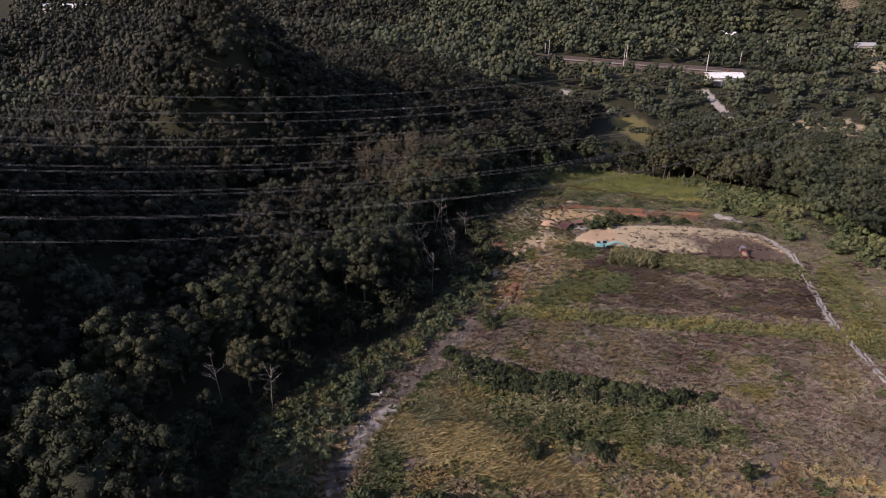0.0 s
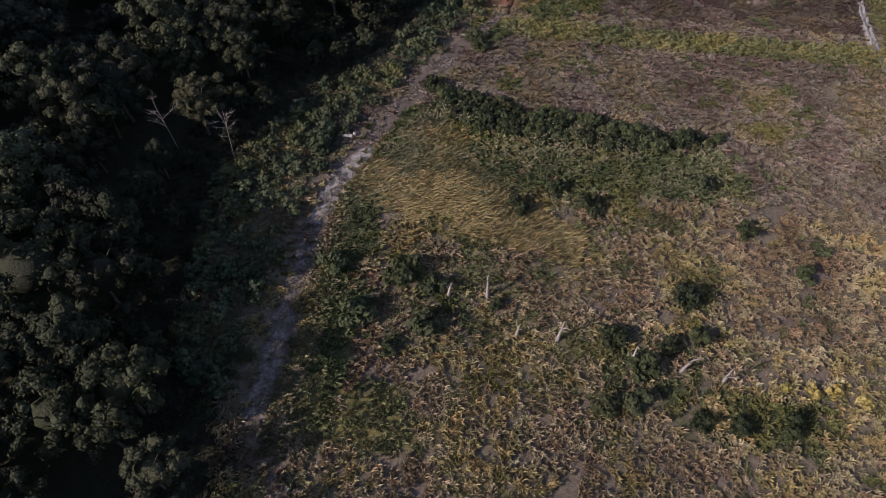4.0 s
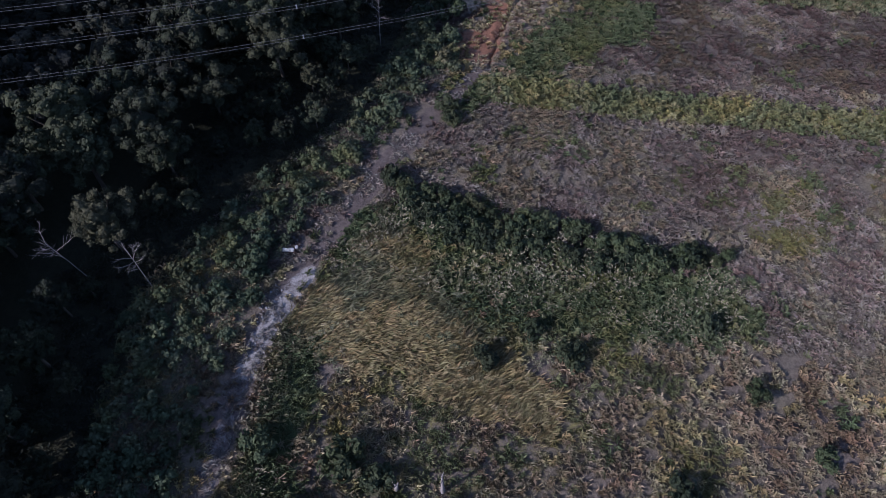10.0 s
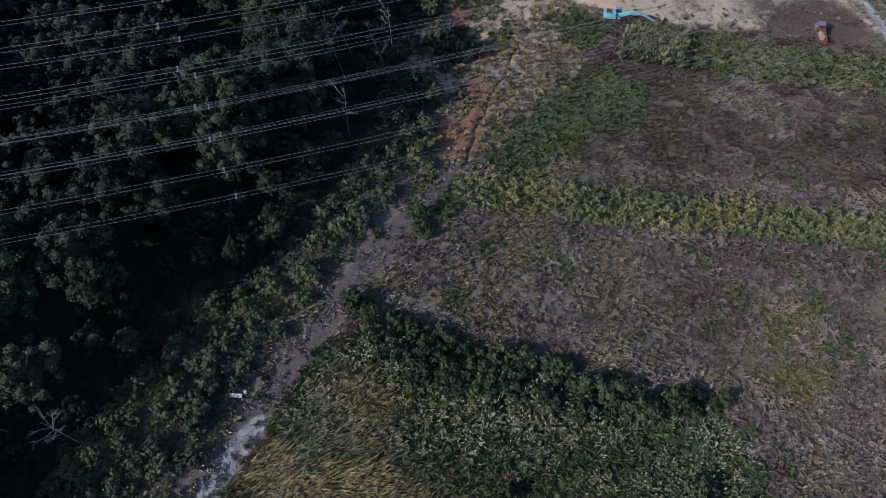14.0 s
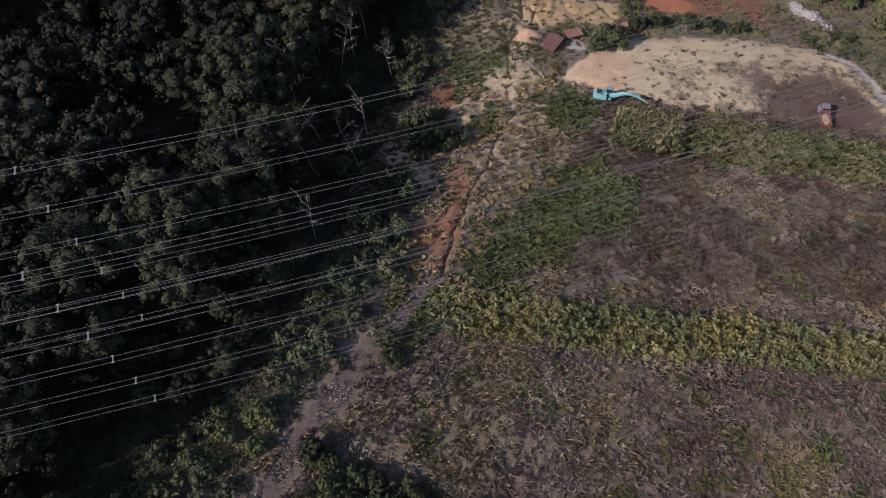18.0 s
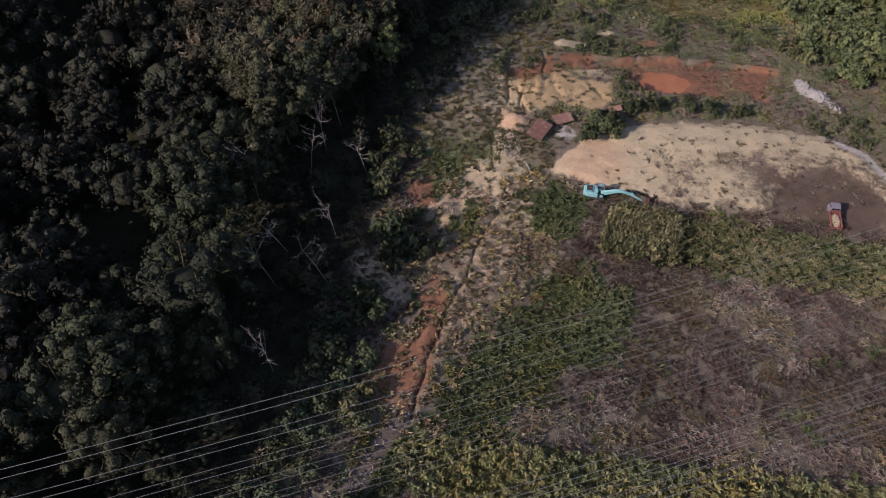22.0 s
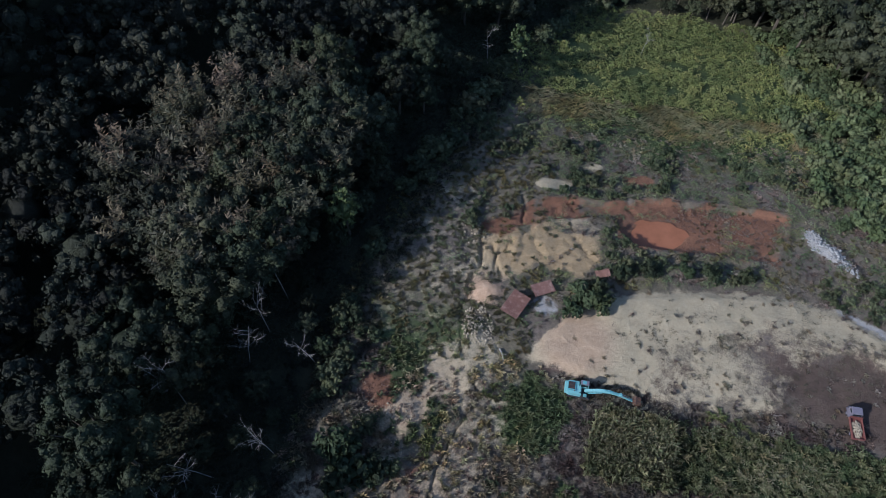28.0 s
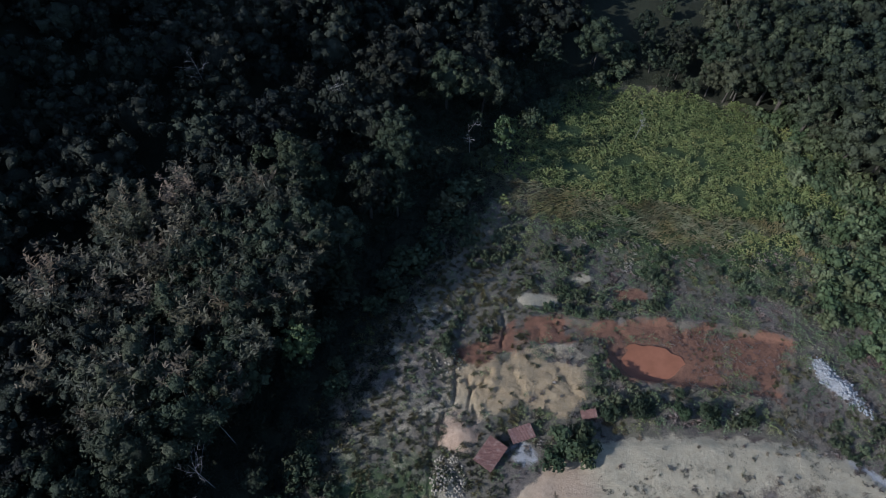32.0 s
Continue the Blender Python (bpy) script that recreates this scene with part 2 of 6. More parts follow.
def inside(shape, x, y):
    """Distance inside (above 0) or outside (below 0) a closed outline."""
    ring = list(shape) + [shape[0]]
    d, within = along(ring, x, y), np.zeros(np.shape(x), bool)
    for (ax, ay), (bx, by) in zip(ring, ring[1:]):
        crosses = (ay > y) != (by > y)
        within ^= crosses & (x < (bx - ax) * (y - ay) / ((by - ay) if by != ay else 1e-9) + ax)
    return np.where(within, d, -d)


YARD = [(3, 150.9), (3, 158.4), (13.1, 167.9), (35.3, 173.4), (52.5, 169.9), (59, 157.4), (53.4, 150.9), (38.3, 149.4), (20.2, 150.4)]
SAND = [(2.5, 154.4), (3.6, 157.9), (6.6, 162.4), (13.1, 166.9), (24.2, 170.4), (35.3, 172.4), (45.4, 172.2), (51.5, 168.9), (55.5, 163.4), (58.5, 156.4), (56, 155.4), (52.5, 161.4), (47.4, 164.4), (40.3, 160.4), (36.3, 153.4), (27.2, 150.9), (18.1, 151.4), (9.1, 152.9)]
RED = [(-9.3, 176.7), (-4.7, 180.4), (0.5, 184.6), (4.1, 186.8), (12, 187.3), (18.6, 190.4), (31.2, 192.2), (41.9, 192.3), (41.2, 186.8), (38.1, 179.8), (26.9, 179.3), (21.5, 178.4), (15.1, 178.4), (12.1, 184), (2.7, 180.5), (-4.2, 176.4), (-8.4, 173.8)]
RED_LOW = [(-16.1, 108.6), (-17.3, 114.9), (-12.6, 117.5), (-13.5, 125.5), (-13.2, 130.2), (-9.4, 130.4), (-8.8, 123.9), (-9.2, 116.9), (-8.6, 110.8), (-10.7, 107.4), (-13.3, 107.5)]
LUSH = [(-8.2, 99), (-3, 98), (3, 108), (8, 116), (16, 123), (19, 132), (10, 138), (3, 133), (-3.5, 121), (-6.5, 110)]
GOLD = [(-18.5, 74), (-21.5, 63), (-24.3, 54.5), (-15, 51), (-3, 49), (6.5, 47.5), (8, 53), (-2, 58.5), (-8, 63), (-13, 69)]
OCHRE = [(-6.1, 167.2), (-5.8, 172.1), (-3.9, 174.7), (1.2, 178.1), (5.8, 178.7), (10.4, 178.7), (10.9, 173.8), (7.1, 169.6), (2, 171.4), (-0.7, 171.3), (-3, 169)]


def land(x, y):
    """Height of the ground."""
    x, y = np.asarray(x, float), np.asarray(y, float)
    z = np.interp(y, SLOPE_Y, SLOPE_Z)
    for cx, cy, rx, ry, high in HUMPS:
        z = z + high * np.exp(-1.4 * (((x - cx) / rx) ** 2 + ((y - cy) / ry) ** 2))
    wild = step(0, 25, np.interp(y, WOOD_Y, WOOD_X) - x) + step(0, 40, x - np.interp(y, RIGHT_Y, RIGHT_X)) + step(230, 300, y)
    z = z + np.clip(wild, 0, 1) * (fractal(x, y, 45, 5) - 0.5) * 5
    far = step(470, 700, y)
    z = z + far * (fractal(x, y, 190, 9) - 0.5) * 90
    # Small relief of the fields, the ditch, the banks and the heaps.
    z = z + (fractal(x, y, 7, 21) - 0.5) * 0.7 + (fractal(x, y, 1.6, 31, 3) - 0.5) * 0.22
    d = along(DITCH, x + (fractal(x, y, 4, 3) - 0.5) * 2.2, y)
    z = z - (0.3 + 0.75 * fractal(x, y, 2.5, 7)) * np.exp(-((d / 0.13) ** 2)) + 0.14 * np.exp(-(((d - 1.0) / 0.6) ** 2))
    for crack in CRACKS:
        c = along(crack, x + (fractal(x, y, 2, 13) - 0.5) * 1.6, y + (fractal(x, y, 2, 15) - 0.5) * 1.2)
        z = z - 0.5 * np.exp(-((c / 0.26) ** 2))
    sand = inside(SAND, x, y)
    z = z + 0.5 * step(-0.6, 1.4, sand) * (0.6 + 0.6 * fractal(x, y, 5, 41))
    red = inside(RED, x, y)
    z = z - 0.6 * step(-0.4, 0.8, red) + 0.35 * np.exp(-((red / 0.7) ** 2))
    pond = oval(x, y, 19.9, 181.9, 5.0, 3.2, 12)
    z = np.where(pond > 0, z * (1 - step(0, 0.25, pond)) + step(0, 0.25, pond) * (-11.0), z)
    for cx, cy, r, high in HEAPS:
        q = np.hypot(x - cx, y - cy) / r
        z = z + high * np.clip(1 - q * q, 0, 1) ** 1.3 * (0.75 + 0.5 * fractal(x, y, 1.2, 55))
    z = z + 0.3 * step(-1.0, 0.6, inside(OCHRE, x, y)) * (0.2 + 2.2 * np.abs(fractal(x, y, 2.4, 77) - 0.5) * 2)
    # The far railway runs on levelled ground.
    rail_y = np.interp(x, [-430, -280, -150, -24, 75, 190, 420], [545, 503, 474, 449, 435, 419, 395])
    level = step(34, 10, np.abs(y - rail_y))
    z = z * (1 - level) - 26.0 * level
    return z


CRACKS = [[(-9.6, 186.9), (-8.6, 177.5), (-7.6, 168.4), (-8.6, 160.4), (-7.1, 152.4)], [(13.8, 191.1), (15.3, 187.4), (17.3, 185.6)], [(-3, 184.8), (-2, 179.5)], [(-6, 172.4), (-4, 166.9)], [(24.5, 191.7), (25.4, 188)], [(4.1, 189), (5.6, 184.3)], [(45.1, 221.7), (44.9, 212.7), (46.1, 202.7)], [(-5.5, 168), (-5, 171), (-3, 174)], [(-0.5, 178), (0.5, 174.5), (2, 172)], [(6.5, 177.5), (8, 175), (10.5, 173)], [(-9.3, 176.7), (-7.5, 175), (-6, 175.5)], [(2.7, 184.5), (3.2, 181), (5.8, 178.7)], [(20, 190.8), (21.5, 187.5)]]
HEAPS = [(-5.3, 163.4, 2.6, 0.8), (0.8, 189.1, 3.0, 0.4), (8.9, 196.4, 2.2, 0.3), (47.4, 184.1, 2.6, 0.9), (44.9, 187.3, 2.6, 0.9), (49.8, 180.9, 2.0, 0.6), (-6.6, 156.4, 2.6, 0.7), (-13.1, 141.9, 3.0, 0.5)]


def height(x, y):
    return float(land(np.array([x]), np.array([y]))[0])


def np_mesh(name, verts, faces, materials=(), smooth=False, tint=None):
    """A mesh from arrays; faces is an array of triangles or of quads."""
    mesh = bpy.data.meshes.new(name)
    verts, faces = np.asarray(verts, np.float32), np.asarray(faces, np.int32)
    n, k = faces.shape
    mesh.vertices.add(len(verts))
    mesh.vertices.foreach_set("co", verts.ravel())
    mesh.loops.add(n * k)
    mesh.loops.foreach_set("vertex_index", faces.ravel())
    mesh.polygons.add(n)
    mesh.polygons.foreach_set("loop_start", np.arange(0, n * k, k, dtype=np.int32))
    mesh.polygons.foreach_set("loop_total", np.full(n, k, np.int32))
    mesh.update(calc_edges=True)
    if smooth:
        mesh.polygons.foreach_set("use_smooth", np.ones(n, bool))
    if tint is not None:
        mesh.attributes.new("tint", "FLOAT", "POINT").data.foreach_set("value", np.asarray(tint, np.float32))
    for m in materials:
        mesh.materials.append(m)
    return mesh


# ---- ground ----
def spread(lo, hi, fine, far_lo, far_hi, grow=1.055, shrink=1.055):
    inner = np.arange(lo, hi + 1e-6, fine)
    out, gap = [hi], fine
    while out[-1] < far_hi:
        gap *= grow
        out.append(out[-1] + gap)
    back, gap = [lo], fine
    while back[-1] > far_lo:
        gap *= shrink
        back.append(back[-1] - gap)
    return np.concatenate([back[:0:-1], inner, out[1:]])


gx, gy = spread(-40, 62, 0.5, -2600, 2600), spread(20.8, 209, 0.5, -900, 2500, 1.045, 1.14)
gx = np.concatenate([gx[gx < -12.3], np.arange(-12.2, -1.0, 0.2), gx[gx > -0.9]])
GX, GY = np.meshgrid(gx, gy)
GZ = land(GX, GY)
nx, ny = len(gx), len(gy)
at = np.arange(nx * ny).reshape(ny, nx)
quads = np.stack([at[:-1, :-1], at[:-1, 1:], at[1:, 1:], at[1:, :-1]], -1).reshape(-1, 4)
ground_mesh = np_mesh("ground", np.stack([GX, GY, GZ], -1).reshape(-1, 3), quads, smooth=True)


def zone_layers(x, y):
    """What covers the ground at a place: bare red, sand, track, green, yellow, dark soil, wood floor darkened with tree
    shade, pale.
    """
    wob = (fractal(x, y, 5, 61) - 0.5) * 3.0 + (fractal(x, y, 1.7, 67, 3) - 0.5) * 2.2

    def patch(cx, cy, rx, ry, turn=0.0, rag=0.28):
        return step(-0.35, 0.45, oval(x, y, cx, cy, rx, ry, turn) + wob * rag)

    red = np.maximum(step(-1.3, 1.3, inside(RED, x, y) + wob * 1.0), step(-1.2, 1.4, inside(RED_LOW, x, y) + wob * 1.1))
    thin_red = step(0.50, 0.62, fractal(x, y, 3.5, 73)) * step(26, 30, x) * 0.6
    red = red * (1 - thin_red) * (1 - 0.55 * step(0.52, 0.66, fractal(x, y, 4.5, 79)) * 0.6)
    red = np.maximum.reduce([red, patch(-17.1, 144.4, 2.4, 3.0, 10), 0.8 * patch(-10.6, 123, 2.2, 9, -8, 0.5), 0.42 * patch(-8.8, 133, 1.2, 7, -12, 0.3), 0.42 * patch(-11.2, 130, 2.2, 9, -8, 0.5), 0.8 * patch(16.4, 194.8, 3.2, 1.8, 8)])
    red = red * (1 - 0.4 * step(0.52, 0.62, fractal(x, y, 2.6, 85)) * (y < 150)) * (1 - 0.5 * step(0.5, 0.62, fractal(x, y, 2.4, 86)) * (x < 12) * (y > 150))
    red = np.maximum(red, step(-0.08, 0.12, oval(x, y, 19.9, 181.9, 5.6, 3.5, 12)))
    sand = step(-1.5, 1.3, inside(SAND, x, y) + wob * 1.0)
    thin = fractal(x, y, 6, 91)
    sand = sand * (1 - 0.6 * step(0.36, 0.72, thin) * step(-0.4, 0.6, oval(x, y, 34.3, 157.4, 22, 10, 10)))
    sand = np.maximum(sand, step(-1.2, 1.0, inside(OCHRE, x, y) + wob * 0.9))
    dark_yard = step(-0.9, 0.9, oval(x, y, 46.4, 157.4, 10, 8, 5) + wob * 0.35)
    sand = sand * (1 - 0.8 * dark_yard)
    for cx, cy, rx, ry, turn in ((-12.7, 142.7, 3.4, 2.8, 20), (-5.3, 163.4, 2.7, 2.7, 0), (0.8, 189, 3.2, 1.6, 15), (8.9, 196.4, 2.2, 1.2, 20), (-3.5, 171.4, 4, 5, 0)):
        sand = np.maximum(sand, 0.85 * patch(cx, cy, rx, ry, turn, 0.42))
    sand = np.maximum.reduce([sand, 0.72 * patch(-8.1, 149.4, 5, 6, 0, 0.35), 0.7 * patch(-4.6, 152.9, 3, 4.4, 10, 0.35), patch(0.8, 189, 3.0, 1.6, 15, 0.42), 0.9 * patch(8.9, 196.4, 2.0, 1.2, 20, 0.45)])
    for cx, cy, rx, ry, turn in ((-4.4, 132, 2.7, 14, -12), (-8.1, 168.4, 3, 8, 0), (4.1, 179.5, 6, 3, 15), (-17, 126, 3.6, 6, 0), (1.5, 131, 1.3, 7, -38), (-14, 135, 3, 6, 0), (-12, 112, 3, 5, 0)):
        sand = np.maximum(sand, 0.56 * patch(cx, cy, rx, ry, turn, 0.6))
    sand = np.maximum.reduce([sand, 0.46 * patch(-12.5, 181.5, 4.2, 4.5, 20, 0.6), 0.36 * patch(-14, 164, 7, 14, 8, 0.6), 0.5 * patch(-19, 129, 6, 3, 10, 0.5)])
    d = along(TRACK, x, y) + wob * 0.45
    track = step(2.1, 0.8, d) * step(118, 104, y)
    dd = along(DITCH, x, y) + wob * 0.8
    sand = np.maximum(sand, 0.45 * step(3.8, 1.0, dd + wob * 1.4))
    pale = 0.62 * step(1.9, 0.9, along([(-27.1, 48.5), (-26.4, 55), (-24.6, 62.5)], x, y) + wob * 0.3)
    pale = np.maximum(pale, 0.36 * step(1.7, 0.8, along([(-24.4, 20), (-26, 34), (-27.2, 48)], x, y) + wob * 0.3))
    pale = np.maximum(pale, 0.75 * patch(3.2, 162.6, 2.4, 1.8, -30, 0.3))
    pale = np.maximum(pale, 0.9 * step(1.3, 0.5, along(LANE, x, y) + wob * 0.4))
    pale = np.maximum(pale, step(-0.2, 0.3, oval(x, y, 46.8, 184.6, 5.2, 1.4, -52) + wob * 0.25))
    pale = np.maximum(pale, 0.8 * step(1.5, 0.6, along([(46.4, 171.4), (52.5, 168.4), (56, 162.4), (58.5, 156.4)], x, y) + wob * 0.3))
    green = np.maximum.reduce([0.85 * step(-3.2, 3.0, inside(LUSH, x, y) + wob * 2.2), patch(-9, 70, 15, 9, 8, 0.2), patch(12, 67, 22, 7, 5, 0.2), 0.9 * patch(38.3, 144.4, 26, 5.5, 4, 0.2),
                               0.9 * patch(26.2, 232.2, 36, 34, 12, 0.1), 0.8 * patch(-20.5, 40, 3.5, 26, 6, 0.25), 0.7 * patch(-12.1, 150.4, 9, 13, 0, 0.3), 0.7 * patch(-11, 100, 4, 9, -25, 0.25),
                               0.5 * patch(16, 33, 9, 6, 0, 0.4), 0.42 * patch(-12, 37, 8, 6, 0, 0.4), 0.6 * patch(28, 30, 9, 5, 0, 0.4), 0.85 * patch(4, 145.5, 5.5, 5, 0, 0.3)])
    yellow = np.maximum.reduce([step(4.6, 1.8, np.abs(y - 104.0 - 0.11 * (x - 20)) + wob * 0.8) * step(-10, -4, x), 0.95 * patch(-8, 57, 13, 6.0, 10, 0.2), 0.75 * patch(-14, 22, 10, 5, 0, 0.3),
                                0.45 * step(0.56, 0.68, fractal(x, y, 11, 14)) * step(113, 105, y), 0.55 * patch(34, 84, 7, 6, 20, 0.4), 0.5 * patch(26, 88, 3.5, 6, 0, 0.4), 0.8 * step(-0.2, 0.3, oval(x, y, 66, 110, 8, 50, 0) + wob * 0.1)])
    sand = np.maximum.reduce([sand, 0.9 * patch(122, 352, 18, 13, 15, 0.45), 0.35 * patch(140, 553, 16, 12, 0, 0.6), 0.8 * patch(60, 488, 14, 10, 0, 0.3), 0.4 * patch(196, 597, 22, 18, 0, 0.6), 0.8 * patch(182, 480, 6, 45, -4, 0.2)])
    pale = np.maximum.reduce([pale, 0.9 * step(3.2, 1.6, along([(68, 392), (72, 372), (76, 352)], x, y)), 0.9 * step(4.5, 2.0, along([(-9, 376), (0, 361), (16, 355)], x, y) + wob)])
    yellow = np.maximum(yellow, 0.9 * patch(27, 330, 10, 24, 12, 0.2))
    yellow = np.maximum(yellow, 0.7 * step(16, 5, np.abs(y - 423 + 0.14 * x)) * step(-40, -20, x) * step(100, 80, x))
    soil = np.maximum(np.maximum(step(-0.9, 0.9, oval(x, y, 46.4, 157.4, 10, 8, 5) + wob * 0.35), 0.85 * step(-0.5, 1.0, inside(YARD, x, y)) * step(0.30, 0.72, fractal(x, y, 4, 97, 5))), 0.6 * step(0.5, 0.64, fractal(x, y, 13, 44)) * step(60, 75, y) * step(150, 140, y) * step(-4, 3, x))
    # Wood floor; its dark colour also paints the shade along the tree edge.
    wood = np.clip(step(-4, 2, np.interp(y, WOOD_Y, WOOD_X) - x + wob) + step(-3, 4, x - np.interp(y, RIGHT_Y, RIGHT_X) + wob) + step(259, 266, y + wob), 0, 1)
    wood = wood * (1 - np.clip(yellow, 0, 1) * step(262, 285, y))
    return red, sand, track, green, yellow, soil, wood, pale


layers = [np.clip(v, 0, 1).astype(np.float32).ravel() for v in zone_layers(GX, GY)]
for name, some in (("cover_a", layers[:4]), ("cover_b", layers[4:])):
    ground_mesh.attributes.new(name, "FLOAT_COLOR", "POINT").data.foreach_set("color", np.stack(some, -1).ravel())


warm = np.maximum.reduce([step(-0.3, 0.4, oval(GX, GY, -5.3, 163.4, 4, 4)), 0.75 * step(-0.3, 0.5, oval(GX, GY, 8.6, 157.6, 5.5, 6.5, -20)), 0.5 * step(-0.3, 0.4, oval(GX, GY, -12, 128, 10, 24))])
ochre = step(-0.2, 0.4, oval(GX, GY, 2.5, 173.4, 13, 8))
ground_mesh.attributes.new("ochre", "FLOAT", "POINT").data.foreach_set("value", ochre.astype(np.float32).ravel())
ground_mesh.attributes.new("warm", "FLOAT", "POINT").data.foreach_set("value", warm.astype(np.float32).ravel())


def ground_material():
    m = Nodes("ground_soil_and_weeds", 0.92, spec=0.15)
    place = m.place()
    clods = m.noise(2.2, 8, 0.85, place)
    fine, mid, big = m.noise(5.0, 6, 0.75, place), m.noise(0.9, 6, 0.65, place), m.noise(0.12, 4, 0.55, place)
    jitter = m.maths("ADD", m.maths("MULTIPLY_ADD", mid, 1.3, -0.65), m.maths("MULTIPLY_ADD", fine, 1.2, -0.6))
    base = m.mix(m.ramp(big, [(0.35, (0, 0, 0)), (0.65, (1, 1, 1))]), m.ramp(clods, [(0.34, (0.074, 0.060, 0.047)), (0.68, (0.215, 0.176, 0.140))]), m.ramp(clods, [(0.34, (0.078, 0.067, 0.044)), (0.68, (0.225, 0.193, 0.130))]))
    parts = []
    for name in ("cover_a", "cover_b"):
        node = m.attribute(name)
        split = m.tree.nodes.new("ShaderNodeSeparateColor")
        m.link(node.outputs["Color"], split.inputs[0])
        parts += [split.outputs[0], split.outputs[1], split.outputs[2], node.outputs["Alpha"]]
    # The seventh pair, wood floor, is dark enough to hold the trees' shade.
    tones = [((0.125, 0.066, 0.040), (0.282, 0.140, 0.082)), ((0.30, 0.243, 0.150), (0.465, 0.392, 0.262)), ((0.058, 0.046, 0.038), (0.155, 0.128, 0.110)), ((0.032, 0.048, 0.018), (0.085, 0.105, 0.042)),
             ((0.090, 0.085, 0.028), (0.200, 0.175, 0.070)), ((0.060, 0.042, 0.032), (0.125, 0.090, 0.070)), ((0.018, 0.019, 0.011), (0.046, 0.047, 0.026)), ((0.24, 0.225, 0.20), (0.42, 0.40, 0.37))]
    tone = m.maths("ADD", m.maths("MULTIPLY", clods, 0.65), m.maths("MULTIPLY", mid, 0.35))
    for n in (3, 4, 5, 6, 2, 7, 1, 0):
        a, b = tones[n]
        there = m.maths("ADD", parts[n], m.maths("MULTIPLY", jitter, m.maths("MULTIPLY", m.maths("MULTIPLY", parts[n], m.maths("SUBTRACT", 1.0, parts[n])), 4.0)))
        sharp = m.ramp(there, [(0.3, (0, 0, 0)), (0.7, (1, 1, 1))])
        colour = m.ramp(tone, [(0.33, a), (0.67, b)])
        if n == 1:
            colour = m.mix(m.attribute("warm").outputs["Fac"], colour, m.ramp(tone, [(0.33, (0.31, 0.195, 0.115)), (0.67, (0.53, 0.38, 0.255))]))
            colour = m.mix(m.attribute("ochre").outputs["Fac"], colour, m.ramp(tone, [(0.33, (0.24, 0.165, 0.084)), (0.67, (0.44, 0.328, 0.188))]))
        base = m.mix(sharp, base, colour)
    m.colour(base)
    m.bump(m.maths("ADD", m.maths("MULTIPLY", clods, 1.6), m.maths("MULTIPLY", mid, 1.2)), 0.75, 0.16)
    return m.mat


ground_mesh.materials.append(ground_material())
ground = tagged(new("ground", ground_mesh), "sloping valley ground with weeds, bare red and sandy soil", "ground", kind="structure")


# The shallow muddy pool in the red pit.
def muddy_water():
    m = Nodes("muddy_red_water", 0.45, spec=0.25)
    m.colour(m.ramp(m.noise(0.35, 4), [(0.35, (0.21, 0.085, 0.042)), (0.65, (0.27, 0.112, 0.058))]))
    m.bump(m.noise(3.0, 3), 0.08, 0.02)
    return m.mat


turn_a = np.arange(64) * 2 * math.pi / 64
reach = 1.1 + 0.06 * np.sin(turn_a * 3 + 1) + 0.05 * np.sin(turn_a * 7) + 0.03 * np.sin(turn_a * 13 + 2)
pool_u, pool_v = np.cos(turn_a) * 4.7 * reach, np.sin(turn_a) * 3.2 * reach
cos_p, sin_p = math.cos(radians(12)), math.sin(radians(12))
rim = np.stack([19.9 + pool_u * cos_p - pool_v * sin_p, 181.9 + pool_u * sin_p + pool_v * cos_p, np.full(64, -10.75)], -1)
pool_faces = [(64, n, (n + 1) % 64) for n in range(64)]
pool = np_mesh("water", np.concatenate([rim, [[19.9, 181.9, -10.75]]]), pool_faces, [muddy_water()])
tagged(new("water", pool), "still muddy red brown pool in the dug pit", "water", kind="structure")


# ---- helpers for things ----
def holder(name, x, y, z=None, turn=0.0, **tags):
    ob = new(name)
    ob.empty_display_size = 0.3
    ob.matrix_basis = pose(x, y, height(x, y) if z is None else z, 0, 0, turn)
    return tagged(ob, **tags)


def part(name, bm, material, parent, label="", smooth=False):
    """Links a bmesh, or a ready mesh, as one mesh object under a thing or a part."""
    if isinstance(bm, bmesh.types.BMesh):
        mesh = bpy.data.meshes.new(name)
        bm.to_mesh(mesh)
        bm.free()
    else:
        mesh = bm
    if material and not mesh.materials:
        mesh.materials.append(material)
    if smooth:
        mesh.polygons.foreach_set("use_smooth", np.ones(len(mesh.polygons), bool))
    ob = new(name, mesh)
    ob.parent = parent
    if label:
        ob["label"] = label
    return ob


def unit_ball(fine):
    bm = bmesh.new()
    bmesh.ops.create_icosphere(bm, subdivisions=fine, radius=1.0)
    v = np.array([p.co[:] for p in bm.verts])
    f = np.array([[q.index for q in p.verts] for p in bm.faces])
    bm.free()
    return v, f


BALLS = [unit_ball(1), unit_ball(2)]


